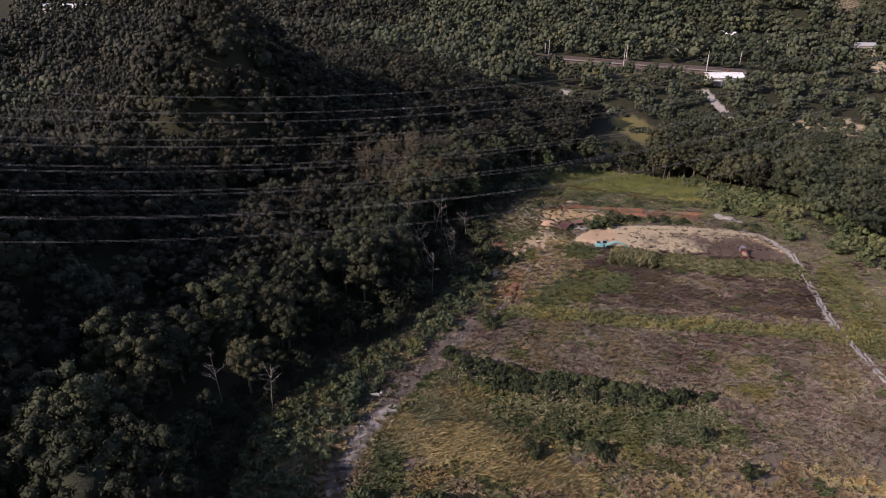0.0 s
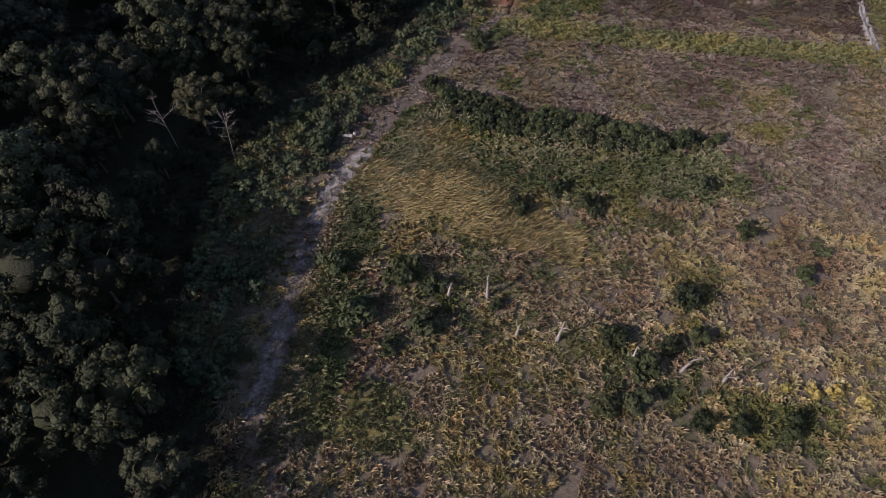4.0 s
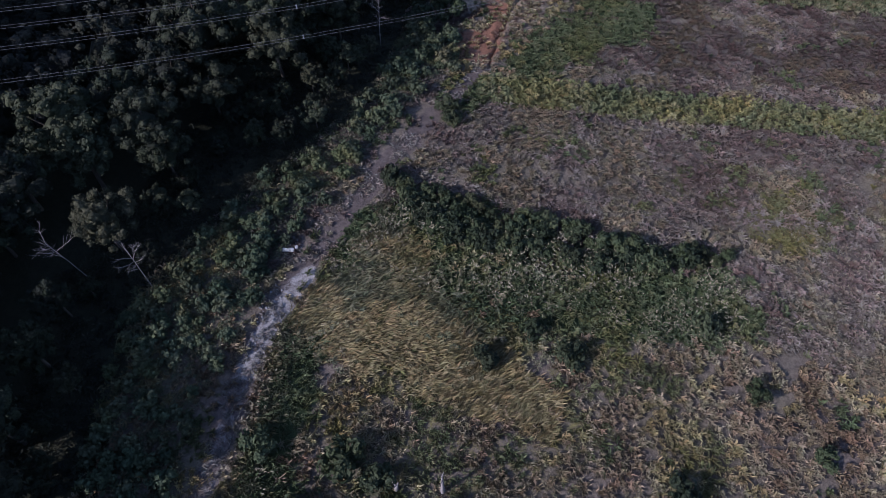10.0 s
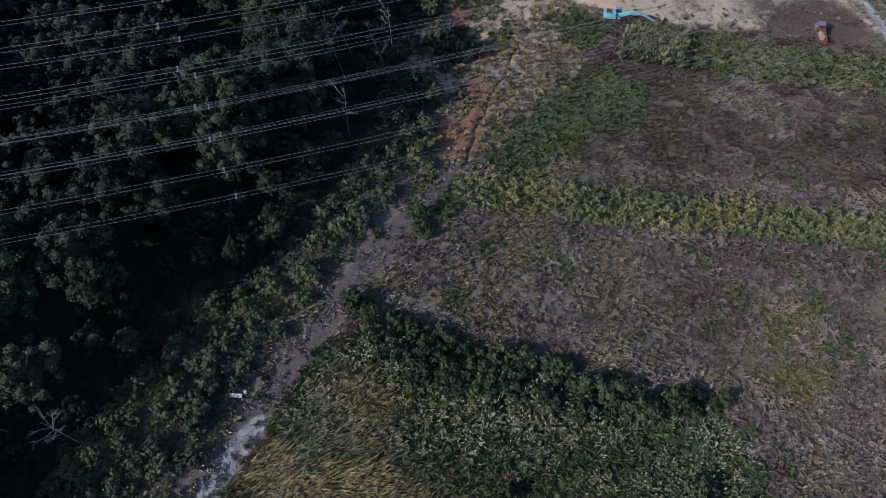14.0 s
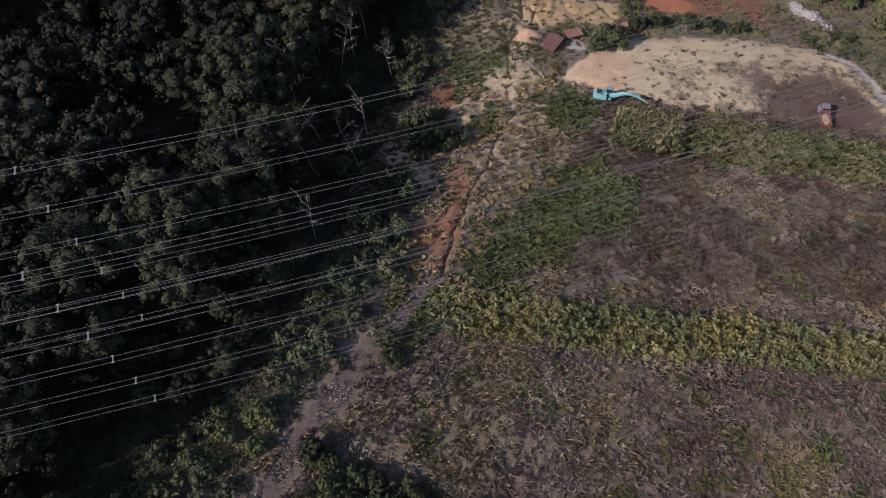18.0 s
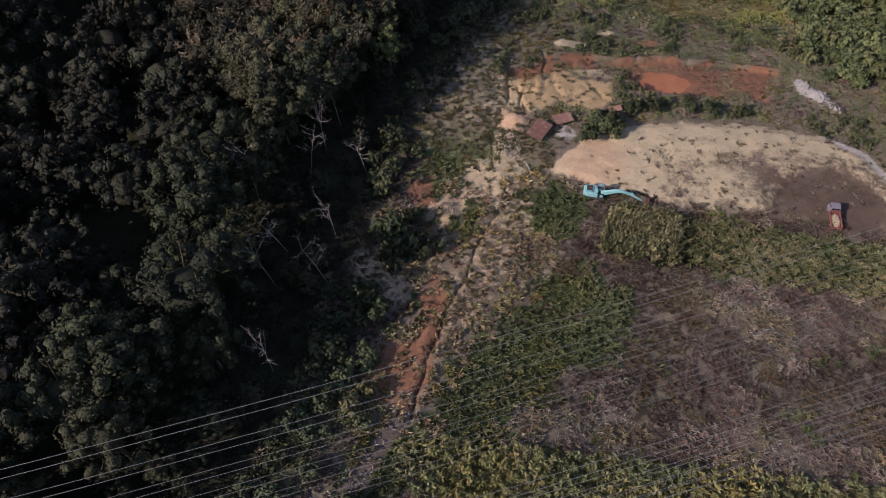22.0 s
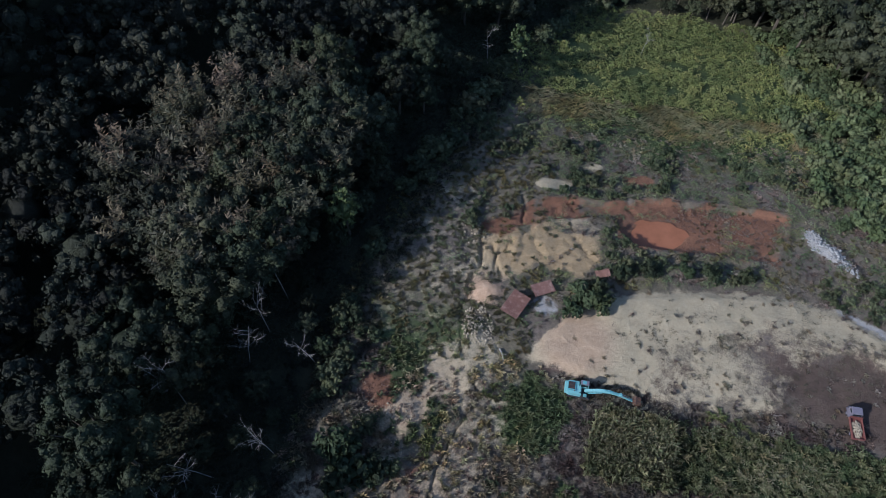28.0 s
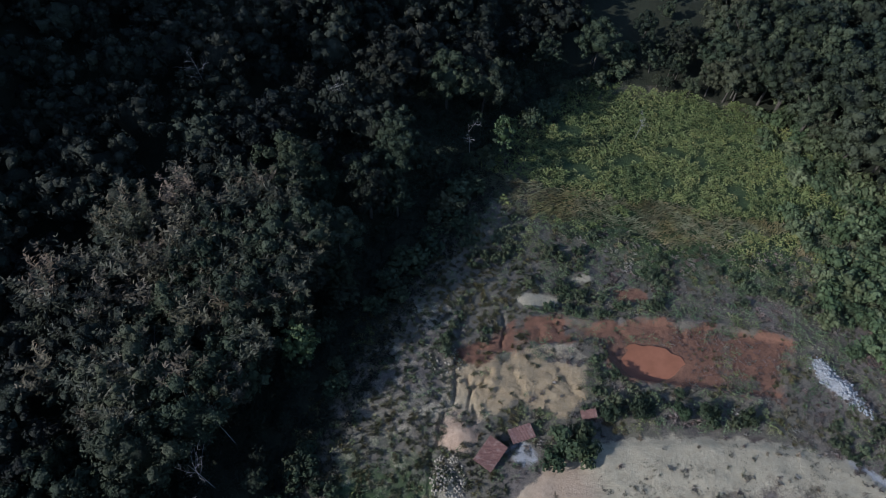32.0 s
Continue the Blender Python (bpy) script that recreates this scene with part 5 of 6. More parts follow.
def power_line(base, low, offset):
    ob = new("power_line")
    ob.matrix_basis = Matrix.Translation(base)
    tagged(ob, "twin bright aluminium power line conductors with short spacers", "power line", "power lines over the valley")
    zero = Vector((0, 0, 0))
    part("conductor", conductor(zero, low, -0.2), None, ob)
    part("conductor", conductor(zero, low, 0.2), None, ob)
    for n in range(-5, 1):
        s = offset + 52.0 * n
        bm = bmesh.new()
        bmesh.ops.create_cube(bm, size=1.0, matrix=Matrix.Translation(WAY * s + Vector((0, 0, sag(s, low)))) @ Matrix.Rotation(math.atan2(WAY.y, WAY.x), 4, "Z") @ Matrix.Diagonal((0.08, 0.50, 0.06, 1)))
        for dx in (-0.22, 0.22):
            bmesh.ops.create_cube(bm, size=1.0, matrix=Matrix.Translation(WAY * s + ASIDE * dx + Vector((0, 0, sag(s, low)))) @ Matrix.Rotation(math.atan2(WAY.y, WAY.x), 4, "Z") @ Matrix.Diagonal((0.18, 0.08, 0.09, 1)))
        part("spacer", bm, ALU, ob)
    return ob


for base, lows in ((Vector((-24.2, 74.9, 0)), (34.7, 38.4, 42.3, 45.9, 49.7, 53.4)), (Vector((-27.6, 80.6, 0)), (35.2, 38.9, 42.6, 46.4, 50.1, 53.8))):
    for low in lows:
        power_line(base, low, 0.0)


# ---- machines and loose things ----
def block(size, at=(0, 0, 0), turn=(0, 0, 0), bevel=0.03, taper=None):
    """A box with softened edges; taper narrows its top in x and y."""
    bm = bmesh.new()
    bmesh.ops.create_cube(bm, size=1.0)
    for v in bm.verts:
        if taper and v.co.z > 0:
            v.co.x, v.co.y = v.co.x * taper[0], v.co.y * taper[1]
        v.co = Vector((v.co.x * size[0], v.co.y * size[1], v.co.z * size[2]))
    if bevel:
        bmesh.ops.bevel(bm, geom=bm.edges[:], offset=bevel, segments=2, affect="EDGES", profile=0.6)
    bmesh.ops.transform(bm, matrix=pose(*at, *turn), verts=bm.verts)
    return bm


def merged(*blocks):
    out = bmesh.new()
    for bm in blocks:
        mesh = bpy.data.meshes.new("piece")
        bm.to_mesh(mesh)
        bm.free()
        out.from_mesh(mesh)
        bpy.data.meshes.remove(mesh)
    return out


def rod(a, b, r, sides=10):
    bm = bmesh.new()
    a, b = Vector(a), Vector(b)
    bmesh.ops.create_cone(bm, cap_ends=True, segments=sides, radius1=r, radius2=r, depth=(b - a).length)
    bmesh.ops.transform(bm, matrix=Matrix.Translation((a + b) / 2) @ (b - a).to_track_quat("Z", "Y").to_matrix().to_4x4(), verts=bm.verts)
    return bm


def plate(outline, thick, y, bevel=0.02):
    """A flat plate cut in the x-z plane, standing at y."""
    bm = bmesh.new()
    front = [bm.verts.new((x, y - thick / 2, z)) for x, z in outline]
    face = bm.faces.new(front)
    made = bmesh.ops.extrude_face_region(bm, geom=[face])
    bmesh.ops.translate(bm, vec=(0, thick, 0), verts=[v for v in made["geom"] if isinstance(v, bmesh.types.BMVert)])
    bmesh.ops.recalc_face_normals(bm, faces=bm.faces)
    if bevel:
        bmesh.ops.bevel(bm, geom=bm.edges[:], offset=bevel, segments=1, affect="EDGES")
    return bm


TEAL = painted("teal_paint", (0.20, 0.44, 0.45), (0.27, 0.36, 0.34), 0.5, scale=1.5, amount=0.58)
TEAL_DARK = painted("teal_paint_dull", (0.12, 0.34, 0.37), (0.20, 0.22, 0.20), 0.5, scale=2.5, amount=0.55)
STEEL_RUST = painted("rusty_steel", (0.10, 0.060, 0.042), (0.18, 0.085, 0.045), 0.75, 0.3, scale=3, amount=0.45)
SHEET_RUST = painted("rusty_sheet", (0.26, 0.140, 0.108), (0.38, 0.255, 0.200), 0.7, 0.2, scale=1.2, amount=0.5)
BLACK = painted("black_grille", (0.02, 0.02, 0.022), (0.05, 0.05, 0.05), 0.6)
RUBBER = painted("tyre_rubber", (0.025, 0.025, 0.026), (0.08, 0.07, 0.055), 0.85)
CAB_GREY = painted("faded_cab_paint", (0.17, 0.155, 0.185), (0.27, 0.25, 0.27), 0.4, scale=1.5, amount=0.55)
BED_RED = painted("red_brown_bed", (0.17, 0.060, 0.050), (0.24, 0.12, 0.090), 0.6, scale=2.5, amount=0.55)
WHITEWASH = painted("white_concrete", (0.48, 0.48, 0.44), (0.32, 0.32, 0.28), 0.8, scale=1.5, amount=0.55, spec=0.2)
WOODWORK = earthy("weathered_timber", (0.16, 0.12, 0.085), (0.30, 0.25, 0.19), 2.0)
STONE_TAN = earthy("tan_stone", (0.24, 0.195, 0.132), (0.44, 0.37, 0.268), 2.2)
STONE_PALE = earthy("pale_stone", (0.20, 0.195, 0.185), (0.38, 0.37, 0.355), 2.2)
glass = Nodes("dark_window_glass", 0.08, spec=0.6)
glass.colour((0.02, 0.028, 0.03))
GLASS = glass.mat


def excavator(x, y, turn):
    ob = holder("excavator", x, y, height(x, y) + 0.02, turn, label="turquoise crawler excavator with its boom stretched out low", category="excavator")
    for side in (-1.05, 1.05):
        loop = []
        for k in range(20):
            a = 2 * math.pi * k / 20
            cx = 1.65 if math.cos(a) > 0 else -1.65
            loop.append((cx + math.cos(a) * 0.45, 0.47 + math.sin(a) * 0.45))
        track = part("crawler_track", plate(loop, 0.58, side, 0.03), RUBBER, ob, "dusty steel crawler track")
        for n in range(5):
            part("roller", rod((-1.5 + 0.75 * n, side - 0.31, 0.32), (-1.5 + 0.75 * n, side + 0.31, 0.32), 0.2), STEEL_RUST, track)
    part("undercarriage", merged(block((2.6, 1.6, 0.45), (0, 0, 0.62)), rod((0, 0, 0.75), (0, 0, 1.05), 0.62, 20)), STEEL_RUST, ob, "rusty steel undercarriage")
    house = bmesh.new()
    ring = [(0.3, -1.28), (0.3, 0.40), (-0.1, 0.40), (-0.1, 1.28), (-1.9, 1.28), (-2.35, 1.0), (-2.6, 0.5), (-2.66, 0.0), (-2.6, -0.5), (-2.35, -1.0), (-1.9, -1.28)]
    face = house.faces.new([house.verts.new((px_, py_, 1.05)) for px_, py_ in ring])
    up = bmesh.ops.extrude_face_region(house, geom=[face])
    bmesh.ops.translate(house, vec=(0, 0, 1.05), verts=[v for v in up["geom"] if isinstance(v, bmesh.types.BMVert)])
    bmesh.ops.recalc_face_normals(house, faces=house.faces)
    bmesh.ops.bevel(house, geom=house.edges[:], offset=0.08, segments=2, affect="EDGES")
    part("upper_body", house, TEAL, ob)
    part("front_deck", block((1.25, 1.55, 0.3), (0.85, -0.5, 1.2), bevel=0.03), BLACK, ob, "dark oily boom deck")
    part("counterweight", merged(block((0.55, 2.2, 0.8), (-2.42, 0, 1.5), bevel=0.16)), TEAL, ob)
    hood = part("engine_hood", block((1.5, 1.75, 0.22), (-1.45, 0.05, 2.18), bevel=0.06), TEAL_DARK, ob)
    part("grille", block((1.2, 1.35, 0.05), (-1.5, 0.2, 2.31), bevel=0.02), BLACK, hood, "black engine grille")
    for n in range(5):
        part("grille_bar", block((1.1, 0.04, 0.05), (-1.5, -0.3 + 0.25 * n, 2.35), bevel=0), STEEL_RUST, hood)
    part("exhaust", rod((-1.0, -0.85, 2.2), (-1.0, -0.85, 2.7), 0.06), STEEL_RUST, ob)
    part("tool_box", block((0.6, 0.5, 0.4), (1.05, -1.0, 1.5), bevel=0.05), TEAL_DARK, ob)
    part("fuel_cap", rod((0.1, -0.9, 2.1), (0.1, -0.9, 2.22), 0.12), BLACK, ob)
    cab = part("cab", merged(block((1.65, 0.9, 0.75), (0.82, 0.86, 1.45), bevel=0.06), *[block((0.07, 0.07, 1.0), (px_, py_, 2.33), bevel=0.015) for px_ in (0.05, 1.5) for py_ in (0.45, 1.26)]), TEAL, ob)
    part("cab_roof", block((1.5, 0.86, 0.12), (0.75, 0.86, 2.86), bevel=0.05), CAB_GREY, cab, "grey sun-faded cab roof")
    part("roof_hatch", block((0.7, 0.6, 0.05), (0.7, 0.86, 2.94), bevel=0.02), TEAL_DARK, cab, "dull teal roof hatch")
    for name, size, at in (("front_window", (0.03, 0.74, 0.95), (1.53, 0.86, 2.32)), ("side_window", (1.36, 0.03, 0.95), (0.78, 1.28, 2.32)), ("side_window", (1.36, 0.03, 0.95), (0.78, 0.44, 2.32)), ("rear_window", (0.03, 0.74, 0.95), (0.02, 0.86, 2.32))):
        part(name, block(size, at, bevel=0), GLASS, cab)
    boom = part("boom", plate([(0.9, 1.5), (1.15, 1.35), (3.0, 2.35), (4.3, 2.6), (6.0, 1.95), (6.05, 2.2), (4.2, 3.15), (3.0, 3.05), (1.0, 1.9)], 0.5, -0.1, 0.03), TEAL, ob)
    part("boom_cylinder", merged(rod((1.5, -0.45, 1.45), (2.5, -0.45, 2.1), 0.09), rod((2.5, -0.45, 2.1), (3.3, -0.45, 2.6), 0.05)), TEAL_DARK, boom)
    part("boom_cylinder", merged(rod((1.5, 0.25, 1.45), (2.5, 0.25, 2.1), 0.09), rod((2.5, 0.25, 2.1), (3.3, 0.25, 2.6), 0.05)), TEAL_DARK, boom)
    part("arm_cylinder", merged(rod((3.6, -0.1, 3.2), (4.9, -0.1, 2.95), 0.1), rod((4.9, -0.1, 2.95), (5.9, -0.1, 2.6), 0.055)), TEAL_DARK, boom)
    arm = part("arm", plate([(5.6, 2.5), (5.95, 2.65), (6.35, 2.15), (8.0, 0.75), (7.85, 0.6), (6.1, 1.75), (5.75, 1.95)], 0.5, -0.1, 0.03), TEAL, ob)
    part("bucket_cylinder", merged(rod((6.2, -0.1, 2.35), (7.1, -0.1, 1.7), 0.08), rod((7.1, -0.1, 1.7), (7.9, -0.1, 1.15), 0.045)), STEEL_RUST, arm)
    bucket = merged(plate([(7.75, 0.85), (8.15, 1.0), (8.75, 0.75), (8.9, 0.3), (8.65, 0.0), (8.1, 0.02), (8.2, 0.12), (8.6, 0.15), (8.72, 0.35), (8.6, 0.6), (8.1, 0.8)], 1.0, -0.1, 0.0), plate([(7.75, 0.85), (8.15, 1.0), (8.75, 0.75), (8.9, 0.3), (8.65, 0.0), (8.1, 0.02)], 0.05, -0.62, 0), plate([(7.75, 0.85), (8.15, 1.0), (8.75, 0.75), (8.9, 0.3), (8.65, 0.0), (8.1, 0.02)], 0.05, 0.42, 0))
    bucket = part("bucket", bucket, STEEL_RUST, ob, "earth-caked rusty digging bucket")
    for n in range(5):
        part("tooth", block((0.22, 0.07, 0.06), (8.0, -0.66 + 0.28 * n, 0.05), (0, 8, 0), 0.01), STEEL_RUST, bucket)
    reach = Matrix.Diagonal((1.28, 1, 1, 1))
    reach[2][0] = 0.045
    reach = Matrix.Translation((1, 0, 0)) @ reach @ Matrix.Translation((-1, 0, 0))
    bucket.data.transform(Matrix.Translation((8.0, 0, 0)) @ Matrix.Diagonal((1.15, 1.35, 1.25, 1)) @ Matrix.Translation((-8.0, 0, 0)))
    for piece in (boom, arm, bucket):
        for each in (piece, *piece.children):
            each.data.transform(reach)
    ob.matrix_basis = ob.matrix_basis @ Matrix.Scale(0.75, 4)
    return ob


excavator(9.7, 150.25, 1)


def lumps(count, radius, tall, size, seed, flat=0.7):
    """Loose broken pieces heaped together, as arrays."""
    r = np.random.default_rng(seed)
    pieces = []
    for n in range(count):
        a, d = r.uniform(0, 6.28), math.sqrt(r.uniform(0, 1))
        s = size * r.uniform(0.5, 1.3)
        v = ROCK_V[n % 4] * s * np.array([1, 1, flat]) @ np.array(Matrix.Rotation(r.uniform(0, 6.28), 3, "Z"))
        pieces.append((v + np.array([math.cos(a) * d * radius, math.sin(a) * d * radius, tall * (1 - d * d) * r.uniform(0.4, 1)]), ROCK_F))
    return joined(pieces)


def rock_shapes():
    bm = bmesh.new()
    bmesh.ops.create_icosphere(bm, subdivisions=1, radius=1.0)
    v = np.array([p.co[:] for p in bm.verts])
    f = np.array([[q.index for q in p.verts] for p in bm.faces])
    bm.free()
    r = np.random.default_rng(99)
    return [v * r.uniform(0.55, 1.15, (len(v), 1)) * r.uniform(0.7, 1.2, (1, 3)) for n in range(4)], f


ROCK_V, ROCK_F = rock_shapes()


def truck(x, y, turn):
    """A small flatbed truck; its front looks along +y."""
    ob = holder("truck", x, y, height(x, y) + 0.02, turn, label="small faded flatbed truck loaded with broken rubble", category="truck")
    part("chassis", block((0.9, 4.4, 0.2), (0, -0.1, 0.55), bevel=0.02), STEEL_RUST, ob)
    cab = part("cab", merged(block((1.75, 1.5, 0.75), (0, 1.75, 0.95), bevel=0.08), block((1.66, 1.35, 0.75), (0, 1.62, 1.65), bevel=0.09, taper=(0.9, 0.84))), CAB_GREY, ob, "faded violet grey cab")
    part("windscreen", block((1.4, 0.03, 0.5), (0, 2.26, 1.63), (-12, 0, 0), 0), GLASS, cab)
    part("rear_window", block((1.2, 0.03, 0.4), (0, 0.98, 1.65), bevel=0), GLASS, cab)
    for side in (-1, 1):
        part("side_window", block((0.03, 0.7, 0.42), (0.79 * side, 1.65, 1.62), (0, 5 * side, 0), 0), GLASS, cab)
        part("mirror", block((0.2, 0.06, 0.28), (1.02 * side, 2.2, 1.45), bevel=0.02), BLACK, cab)
        part("headlight", block((0.28, 0.05, 0.18), (0.62 * side, 2.51, 0.9), bevel=0.02), WHITEWASH, cab)
    part("bumper", block((1.75, 0.14, 0.22), (0, 2.55, 0.5), bevel=0.04), BLACK, ob)
    bed = part("flatbed", block((1.8, 3.3, 0.1), (0, -0.85, 0.82), bevel=0.02), BED_RED, ob)
    for name, size, at in (("side_board", (0.06, 3.3, 0.45), (-0.87, -0.85, 1.08)), ("side_board", (0.06, 3.3, 0.45), (0.87, -0.85, 1.08)), ("tailboard", (1.8, 0.06, 0.45), (0, -2.47, 1.08)), ("headboard", (1.8, 0.08, 0.75), (0, 0.78, 1.2))):
        part(name, block(size, at, bevel=0.015), BED_RED, bed, "red brown worn board")
    v, f = lumps(110, 0.9, 0.36, 0.17, 71)
    part("rubble_load", np_mesh("rubble_load", v * np.array([0.82, 1.6, 1]) + np.array([0, -0.88, 0.98]), f, [STONE_TAN]), None, ob, "tan broken rubble")
    for wx_, wy_ in ((-0.72, 1.7), (0.72, 1.7), (-0.72, -1.5), (0.72, -1.5)):
        tyre = part("wheel", rod((wx_ - 0.12, wy_, 0.36), (wx_ + 0.12, wy_, 0.36), 0.36, 18), RUBBER, ob)
        part("rim", rod((wx_ - 0.13, wy_, 0.36), (wx_ + 0.13, wy_, 0.36), 0.19, 12), CAB_GREY, tyre)
    ob.matrix_basis = ob.matrix_basis @ Matrix.Scale(0.9, 4)
    return ob


truck(46.2, 153.5, 3)


def corrugated(width, length, waves=14):
    bm = bmesh.new()
    n = waves * 4
    rows = []
    for j in range(5):
        row = []
        for i in range(n + 1):
            px_, py_ = (i / n - 0.5) * width, (j / 4 - 0.5) * length
            row.append(bm.verts.new((px_, py_, 0.03 * math.sin(i * math.pi / 2) + 0.04 * math.sin(j * 1.7 + width))))
        rows.append(row)
    for a, b in zip(rows, rows[1:]):
        for i in range(n):
            bm.faces.new((a[i], a[i + 1], b[i + 1], b[i]))
    made = bmesh.ops.extrude_face_region(bm, geom=bm.faces[:])
    bmesh.ops.translate(bm, vec=(0, 0, -0.012), verts=[v for v in made["geom"] if isinstance(v, bmesh.types.BMVert)])
    bmesh.ops.recalc_face_normals(bm, faces=bm.faces)
    return bm


def shelter(x, y, turn, width, length, sheets, tall, tilt):
    ob = holder("sheet_shelter", x, y, turn=turn, label="low shelter roofed with rusty red corrugated sheets", category="shelter", group="rusty sheet shelters")
    each = width / sheets
    for n in range(sheets):
        at = pose((n - (sheets - 1) / 2) * (each - 0.04), 0, tall + 0.05 * n, tilt, 0, 0)
        bm = corrugated(each, length)
        bmesh.ops.transform(bm, matrix=at, verts=bm.verts)
        part("roof_sheet", bm, SHEET_RUST, ob)
    for px_ in (-width / 2 + 0.2, width / 2 - 0.2):
        for py_ in (-length / 2 + 0.2, length / 2 - 0.2):
            part("post", rod((px_, py_, -0.7), (px_, py_, tall - 0.06 + py_ * math.tan(radians(tilt))), 0.06, 8), WOODWORK, ob)
    for py_ in (-length / 2 + 0.2, length / 2 - 0.2):
        z = tall - 0.1 + py_ * math.tan(radians(tilt))
        part("beam", block((width - 0.2, 0.1, 0.1), (0, py_, z), bevel=0.01), WOODWORK, ob)
    return ob


shelter(-0.9, 161.7, -24, 2.9, 4.0, 2, 1.0, 4)
shelter(2.7, 165.5, -58, 2.1, 3.4, 1, 0.9, -5)
shelter(11.4, 170.7, -70, 1.3, 2.2, 1, 0.7, 5)


def slab(x, y, turn):
    ob = holder("concrete_slab", x, y, height(x, y) + 0.28, turn, label="white painted concrete slab lying by the track", category="slab")
    part("slab", block((1.5, 0.45, 0.3), (0, 0, 0), (3, -2, 0), 0.04), WHITEWASH, ob)
    part("upstand", block((0.35, 0.35, 0.4), (1.0, 0.45, 0.05), (0, 8, 20), 0.05), WHITEWASH, ob)
    return ob


slab(-28.0, 65.2, 8)

rock_meshes = {}
for tone, material in (("tan", STONE_TAN), ("pale", STONE_PALE)):
    rock_meshes[tone] = [np_mesh("stone", v, ROCK_F, [material]) for v in ROCK_V]


def stone_heap(name, x, y, rx, ry, turn, count, size, tone, label, seed, taper=0.0):
    """A heap whose stones are pieces of their own."""
    r = np.random.default_rng(seed)
    ob = holder(name, x, y, turn=turn, label=label, category="stone heap")
    z0 = ob.matrix_basis.translation.z
    c, s = math.cos(radians(turn)), math.sin(radians(turn))
    for n in range(count):
        a, d = r.uniform(0, 6.28), math.sqrt(r.uniform(0, 1))
        u, v = math.cos(a) * d * rx, math.sin(a) * d * ry * (1 - taper * math.cos(a) * d) + r.normal() * 0.12
        q = size * (0.4 + 1.1 * r.uniform(0, 1) ** 2)
        stone = new("stone", rock_meshes[tone][n % 4])
        stone.parent = ob
        ground_here = height(x + u * c - v * s, y + u * s + v * c) - z0
        stone.matrix_basis = Matrix.LocRotScale((u, v, ground_here + q * 0.25), Euler((r.uniform(-0.5, 0.5), r.uniform(-0.5, 0.5), r.uniform(0, 6.28))), (q, q, q * 0.75))
    return ob


stone_heap("stone_heap", 47.2, 184.2, 6.1, 1.75, -52, 300, 0.24, "pale", "spilled heap of pale grey broken stones", 81, 0.6)
stone_heap("stone_heap", -5.7, 157.4, 2.3, 3.4, 10, 300, 0.19, "tan", "heap of tan broken stones by the ditch", 82)
stone_heap("stone_heap", -27.6, 57.0, 1.3, 4.5, 5, 60, 0.15, "pale", "scattered pale stones along the track's edge", 83)
stone_heap("stone_heap", -28.0, 66.3, 1.6, 1.0, 0, 36, 0.22, "pale", "scattered pale stones beside a white slab", 84)
stone_heap("stone_heap", -23.5, 19.5, 2.2, 2.6, 20, 46, 0.17, "tan", "scattered tan stones where the track ends", 85)
stone_heap("stone_heap", 18.2, 150.2, 1.0, 0.7, 5, 40, 0.2, "tan", "dug up rubble under the excavator bucket", 86)
stone_heap("stone_heap", 52.3, 206, 1.2, 0.8, 0, 30, 0.3, "pale", "few pale stones at the clearing's edge", 87)
stone_heap("stone_heap", -14.1, 141.4, 2.6, 1.6, 0, 40, 0.16, "tan", "scattered tan stones on bare soil", 88)
stone_heap("stone_heap", -9.6, 174.4, 2.6, 3.0, 0, 60, 0.19, "tan", "broken stones where the slope has cracked", 89)


def fallen_log(x, y, turn, length):
    ob = holder("fallen_log", x, y, height(x, y) + 0.2, turn, label="pale barkless fallen log with a broken stub", category="log", group="fallen logs")
    v, f = tube([(-length / 2, 0, 0), (0, 0.08, 0.08), (length / 2, -0.1, 0.05)], [0.15, 0.13, 0.08], 8)
    part("stem", np_mesh("stem", v, f, [DEADWOOD], smooth=True), None, ob)
    v, f = tube([(length * 0.1, 0, 0.1), (length * 0.25, 0.5, 0.5)], [0.07, 0.03], 6)
    part("stub", np_mesh("stub", v, f, [DEADWOOD], smooth=True), None, ob)
    return ob


fallen_log(-27, 149.2, 25, 2.6)
fallen_log(-1.5, 153.6, -60, 1.8)


# ---- the railway and houses past the valley ----
BALLAST = earthy("ballast", (0.055, 0.042, 0.036), (0.12, 0.095, 0.08), 0.8)
RAIL = painted("rail_steel", (0.20, 0.17, 0.15), (0.24, 0.12, 0.08), 0.45, 0.7)
CONCRETE = earthy("grey_concrete", (0.20, 0.19, 0.18), (0.34, 0.33, 0.31), 0.8)
KERB = earthy("stained_concrete", (0.10, 0.09, 0.08), (0.18, 0.165, 0.15), 0.8)
POLE = painted("pole_concrete", (0.55, 0.54, 0.52), (0.42, 0.41, 0.40), 0.7, scale=1.0, spec=0.2)
ROOF_WHITE = painted("white_metal_roof", (0.80, 0.80, 0.78), (0.66, 0.66, 0.64), 0.45, scale=0.4, amount=0.6)
ROOF_GREY = painted("grey_metal_roof", (0.42, 0.43, 0.42), (0.33, 0.33, 0.32), 0.5, scale=0.4, amount=0.6)
WALL_PAINT = painted("plaster_wall", (0.42, 0.40, 0.36), (0.30, 0.28, 0.25), 0.85, scale=0.6, amount=0.58, spec=0.2)
RAIL_LINE = [(-430, 545), (-280, 503), (-150, 474), (-24, 449), (75, 435), (96, 432)]
RAIL_Z = -23.4


